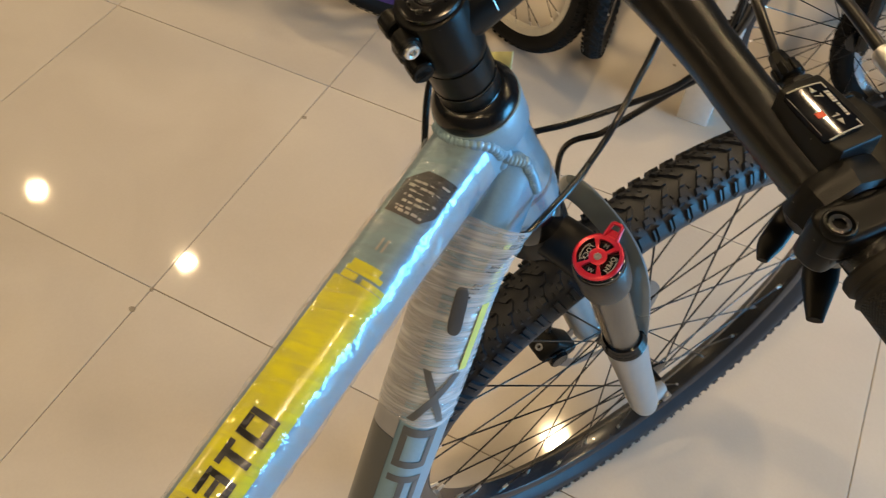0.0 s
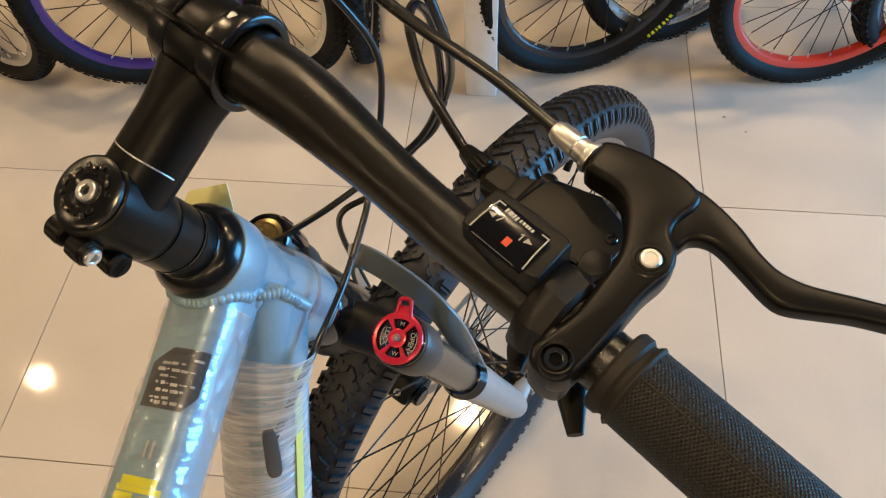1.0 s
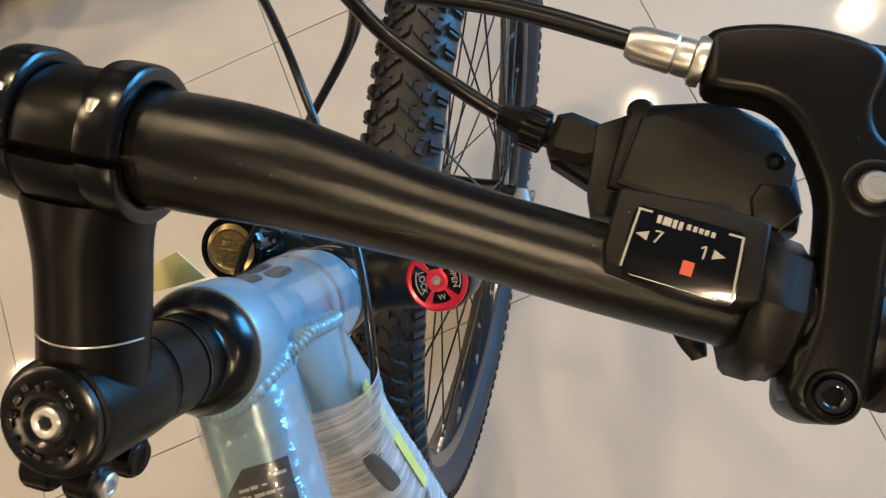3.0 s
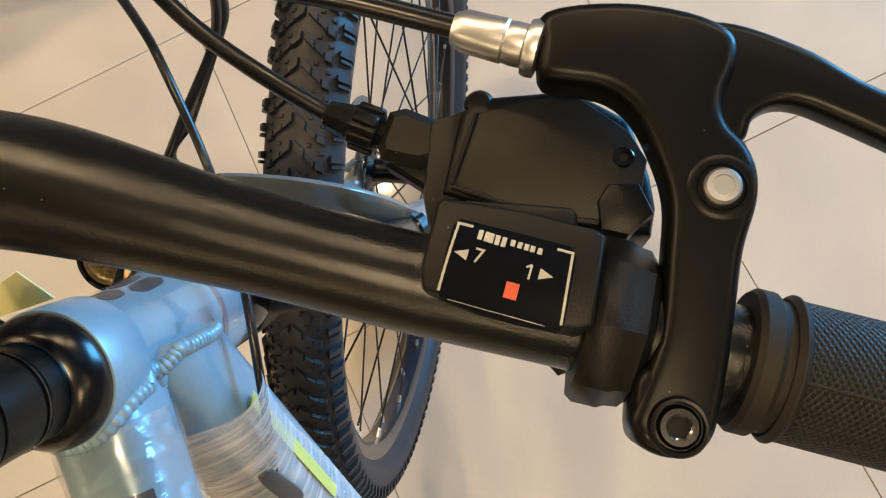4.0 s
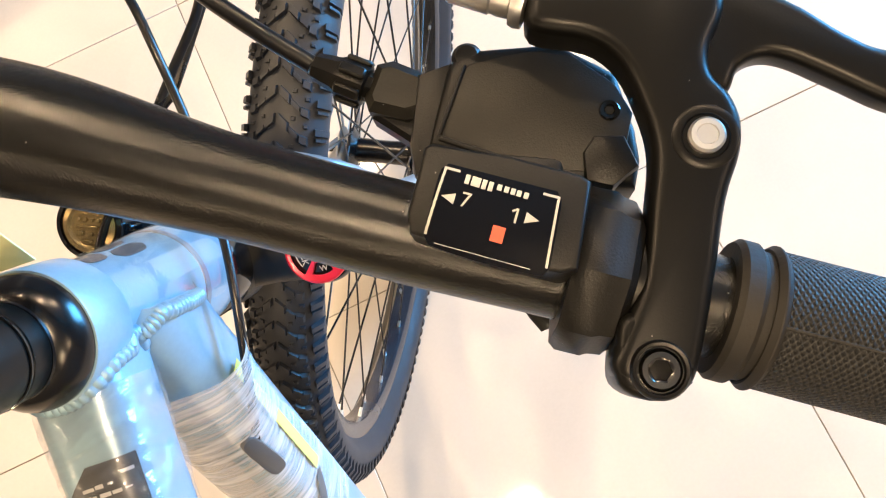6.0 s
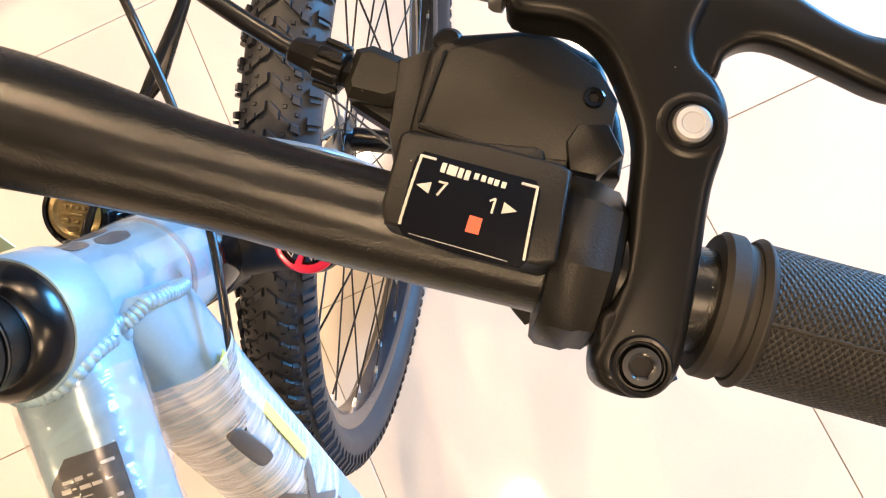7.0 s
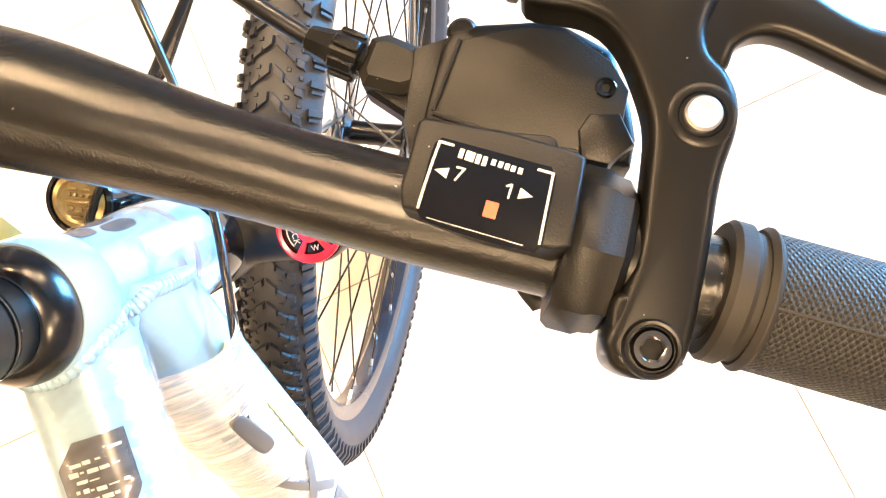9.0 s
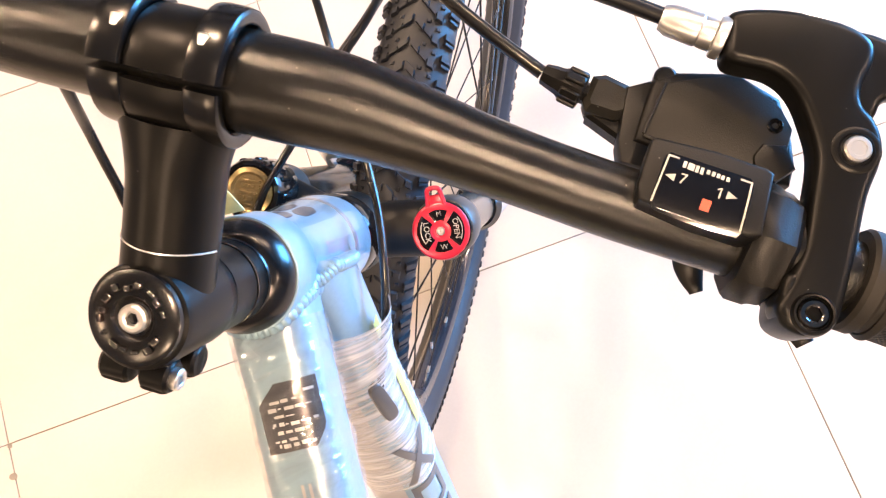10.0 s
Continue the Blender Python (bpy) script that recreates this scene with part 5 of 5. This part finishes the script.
cable("brake_cable", [(-0.130, 0.124, -0.012), (-0.08, 0.145, 0.0), (-0.02, 0.165, 0.006), (0.030, 0.164, -0.020), (0.050, 0.154, -0.066), (0.041, 0.154, -0.116), (0.024, 0.150, -0.163), (0.014, 0.1405, -0.192), (0.003, 0.1255, -0.206), (-0.018, 0.108, -0.238), (-0.040, 0.090, -0.271), (-0.068, 0.062, -0.309), (-0.068, 0.030, -0.44), (-0.052, -0.010, -0.55), (-0.044, -0.032, -0.585)], 0.0026, "black front brake cable housing")
px, py = section(radians(134), DTW["w"], DTW["h"], DTW["power"])
into = [SM.inverted() @ (DT @ Vector((px * k, py * k, l))) for k, l in ((1.02, 0.091),)]
cable("gear_cable", [(-0.105, 0.105, -0.025), (-0.075, 0.132, -0.035), (-0.045, 0.150, -0.070), (-0.026, 0.153, -0.110), (-0.019, 0.149, -0.145), (-0.018, 0.130, -0.180), (-0.008, 0.104, -0.190), (0.006, 0.079, -0.188), (0.018, 0.060, -0.180), (0.037, 0.024, -0.166), (0.049, -0.019, -0.160), *into], 0.0022, "black gear cable housing into the down tube")

# paper tag tucked behind the head tube
tag = sp("paper_tag", plate([(-0.020, -0.018), (0.020, -0.016), (0.017, 0.000), (-0.012, -0.007)], 0.0006, 0.0001), PAPER, label="pale yellow paper tag behind the head tube", m=Matrix.Translation((-0.034, 0.030, -0.098)) @ pose(0, 0, 0, 35, -10, 20))


# ---- rest of the bicycle, behind the camera ----
def rear():
    s_top = TT @ Vector((0, 0, 0.56))
    bb = DT @ Vector((0, 0, 0.66))
    lean = (s_top - bb).normalized()
    part("seat_tube", sweep([bb, s_top + lean * 0.03], 0.0165, 32), BLUE, bike, "pale blue seat tube")
    part("seat_post", sweep([s_top + lean * 0.02, s_top + lean * 0.10], 0.0135, 28), BLACK, bike)
    back = Vector((-0.107, -0.994, 0)).normalized()
    c = s_top + lean * 0.118
    side = Vector((0.985, -0.105, 0.15)).normalized()
    rows = smooth_line([c - back * 0.15, c - back * 0.09, c, c + back * 0.07, c + back * 0.12], 5)
    part("saddle", sweep(rows, [((0.018 + 0.055 * (i / 20) ** 1.6), 0.020) for i in range(21)], 24), SADDLE, bike, "black vinyl saddle")
    hub = Vector((bb.x - 0.045, bb.y - 0.42, WR))
    right = Vector((0.988, -0.10, 0.0)).normalized()
    for k in (1, -1):
        part("chain_stay", sweep(smooth_line([bb + right * 0.02 * k, bb + right * 0.05 * k + (hub - bb) * 0.35, hub + right * 0.062 * k], 5), 0.0095, 18), BLUE, bike)
        part("seat_stay", sweep(smooth_line([s_top - lean * 0.03 + right * 0.018 * k, s_top.lerp(hub, 0.3) + right * 0.05 * k, hub + right * 0.064 * k], 5), 0.008, 18), BLUE, bike)
    m = axes(hub, right, (0, 1, 0))
    rw = part("rear_wheel", lathe([(0, -0.07), (0.005, -0.07), (0.005, 0.07), (0, 0.07)], 20), DULL_STEEL, bike, "rear wheel with knobbly tyre", m @ RY90)
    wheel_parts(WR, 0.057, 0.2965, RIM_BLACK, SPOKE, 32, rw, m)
    part("bottom_bracket", lathe([(0.02, -0.038), (0.022, -0.036), (0.022, 0.036), (0.02, 0.038)], 32), BLUE, bike, "", axes(bb, right, (0, 1, 0)) @ RY90)
    foot = Vector((bb.x - 0.24, bb.y - 0.18, 0.012))
    part("kickstand", sweep(smooth_line([bb + Vector((-0.03, -0.10, -0.02)), bb.lerp(foot, 0.6), foot + Vector((0, 0, 0.012)), foot + Vector((-0.03, -0.01, -0.003))], 6), 0.008, 16), BLACK, bike, "black kickstand")


rear()

# ---- parked bicycles in a row behind ----
def parked(at, turn, R, width, rim_mat, rim_label, body_mat, label, rim_r=None, high=0.003, steps=72, frame_yaw=0.0, spokes=28, stripe=False):
    """A small parked bicycle: its front wheel, turned by its own angle, stands at the place given."""
    b = thing("bicycle", Matrix.Translation(at), label, "bicycle", "row of parked bicycles")
    rim_r = rim_r or R - 0.05
    m = Matrix.Translation((0, 0, R)) @ pose(0, 0, 0, 0, 0, turn)
    fw = part("front_wheel", lathe([(0, -0.06), (0.006, -0.06), (0.006, 0.06), (0, 0.06)], 16), DULL_STEEL, b, "", m @ RY90)
    wheel_parts(R, width, rim_r, rim_mat, SPOKE, spokes, fw, m, steps=steps, high=high, disc=False, rim_label=rim_label, seg=96, hub_w=0.026, rubber=SHADED_RUBBER)
    if stripe:
        for a, w in ((37, 0.006), (39.5, 0.007), (42, 0.004), (44, 0.006), (47, 0.006), (49.5, 0.004), (52, 0.007)):
            at = Vector((-width * 0.475, -(R - 0.024) * math.sin(radians(a)), -(R - 0.024) * math.cos(radians(a))))
            part("print_bar", block(0.003, w, 0.009, 0.001, 1), YELLOW, fw, "", m @ Matrix.Translation(at) @ pose(0, 0, 0, -a))
    for s in (1, -1):
        part("fork_leg", sweep(smooth_line([(s * 0.050, 0, 0), (s * 0.050, 0.03, R * 0.7), (s * 0.045, 0.09, R + 0.10), (s * 0.02, 0.11, R + 0.16)], 5), 0.011, 14), body_mat, b, "", m)
    d = Vector((-math.sin(radians(frame_yaw)), math.cos(radians(frame_yaw)), 0))
    head = m @ Vector((0, 0.115, R + 0.14))
    top = head + Vector((0, 0, 0.20)) + d * 0.06
    part("head_tube", sweep([head, top], 0.017, 20), body_mat, b)
    seat = head + d * 0.46 + Vector((0, 0, 0.06))
    crank = Vector((head.x, head.y, 0.27)) + d * 0.36
    rear_hub = Vector((head.x, head.y, R)) + d * 0.74
    part("main_tube", sweep([head.lerp(top, 0.3), crank], 0.017, 20), body_mat, b)
    part("top_tube", sweep([head.lerp(top, 0.75), seat], 0.014, 20), body_mat, b)
    part("seat_tube", sweep([crank, seat + (seat - crank).normalized() * 0.14], 0.014, 20), body_mat, b)
    side = Vector((d.y, -d.x, 0))
    for s in (1, -1):
        part("chain_stay", sweep([crank + side * 0.02 * s, rear_hub + side * 0.055 * s], 0.008, 12), body_mat, b)
        part("seat_stay", sweep([seat + side * 0.015 * s, rear_hub + side * 0.055 * s], 0.007, 12), body_mat, b)
    rm = axes(rear_hub, side, d)
    rw = part("rear_wheel", lathe([(0, -0.06), (0.006, -0.06), (0.006, 0.06), (0, 0.06)], 16), DULL_STEEL, b, "", rm @ RY90)
    wheel_parts(R, width, rim_r, rim_mat, SPOKE, spokes, rw, rm, steps=steps, high=high, disc=False, rim_label=rim_label, seg=96, hub_w=0.026, rubber=SHADED_RUBBER)
    c = seat + (seat - crank).normalized() * 0.15
    part("saddle", sweep([c - d * 0.12, c - d * 0.06, c + d * 0.04, c + d * 0.10], [(0.016, 0.016), (0.024, 0.018), (0.05, 0.022), (0.06, 0.02)], 18), SADDLE, b)
    g = top + Vector((0, 0, 0.06))
    part("handlebar", sweep(smooth_line([g - side * 0.27 + d * 0.04, g - side * 0.1, g + side * 0.1, g + side * 0.27 + d * 0.04], 5), 0.0115, 14), BLACK, b)
    part("handlebar_stem", sweep([top, g], 0.013, 16), BLACK, b)
    part("kickstand", sweep([crank + d * 0.05 - side * 0.02, Vector((crank.x, crank.y, 0.008)) + d * 0.10 - side * 0.16], 0.007, 12), BLACK, b)
    return b


parked((-0.945, 0.885, 0), 66, 0.25, 0.050, RIM_SILVER, "bright silver rim", GREY_BLUE, "parked children's bicycle with knobbly tyre and silver rim")
parked((-0.54, 0.895, 0), 118, 0.25, 0.044, RIM_PURPLE, "purple rim", RIM_PURPLE, "parked children's bicycle with purple rims", high=0.002)
parked((-0.33, 0.945, 0), 62, 0.25, 0.048, RIM_WHITE, "cream white rim", RIM_WHITE, "parked children's bicycle with cream white rims", high=0.002)
parked((-0.125, 1.05, 0), 8, 0.25, 0.042, RIM_BLACK, "black rim", BLACK, "parked black children's bicycle, seen end on", high=0.002)
parked((0.365, 0.975, 0), 112, 0.25, 0.050, RIM_BLACK, "black rim", BLACK, "parked black children's bicycle with a yellow stripe on its tyre", high=0.002, stripe=True)
parked((0.56, 1.09, 0), 116, 0.25, 0.044, RIM_SILVER, "grey alloy rim", SILVER_PAINT, "parked children's bicycle with grey alloy rims", high=0.002)
parked((0.83, 0.965, 0), 100, 0.25, 0.050, RIM_RED, "red rim", RIM_RED, "parked children's bicycle with red rims", high=0.0025)
parked((1.10, 1.06, 0), 112, 0.25, 0.050, RIM_BLACK, "black rim", BLACK, "parked black children's bicycle at the end of the row", high=0.003)

# white post of the display rack
rack = thing("display_post", (0.146, 0.898, 0), "white powder-coated square steel post standing on the floor", "post")
part("tube", block(0.066, 0.056, 1.5, 0.003, 2), WHITE_METAL, rack, m=Matrix.Translation((0, 0, 0.75)))
part("end_cap", block(0.070, 0.060, 0.006, 0.002, 2), PLASTIC, rack, m=Matrix.Translation((0, 0, 1.503)))

# small stains on the floor
for x, y, s in ((-0.602, -0.052, 0.010), (-0.598, -0.004, 0.006), (-0.594, 0.492, 0.008), (0.06, 1.03, 0.006), (0.66, 0.84, 0.005), (0.70, 0.80, 0.004)):
    st = part("floor_stain", plate(closed_line([(s * 0.7 * (1 + 0.3 * noise.noise((k, x * 9, 0))) * math.cos(k), s * 0.6 * (1 + 0.3 * noise.noise((k, y * 9, 3))) * math.sin(k)) for k in (0, 1.1, 2.2, 3.1, 4.0, 5.2)], 3), 0.0004), GROUT, None, "small dark chip in the tile joint")
    st.location = (x, y, 0.0006)
    tagged(st, category="stain", kind="structure")

# ---- floor tiles, each a piece of its own ----
T, GAP = 0.6, 0.0016
tile_me = None
for i in range(-7, 6):
    for j in range(-5, 6):
        if tile_me is None:
            t = part("tile", block(T - GAP, T - GAP, 0.01, 0.0006, 1), TILE, floor)
            tile_me = t.data
        else:
            t = new("tile", tile_me)
            t.parent = floor
        t.location = (i * T + T / 2 - floor.location.x, j * T + T / 2 - floor.location.y, 0.0425 - 0.005)
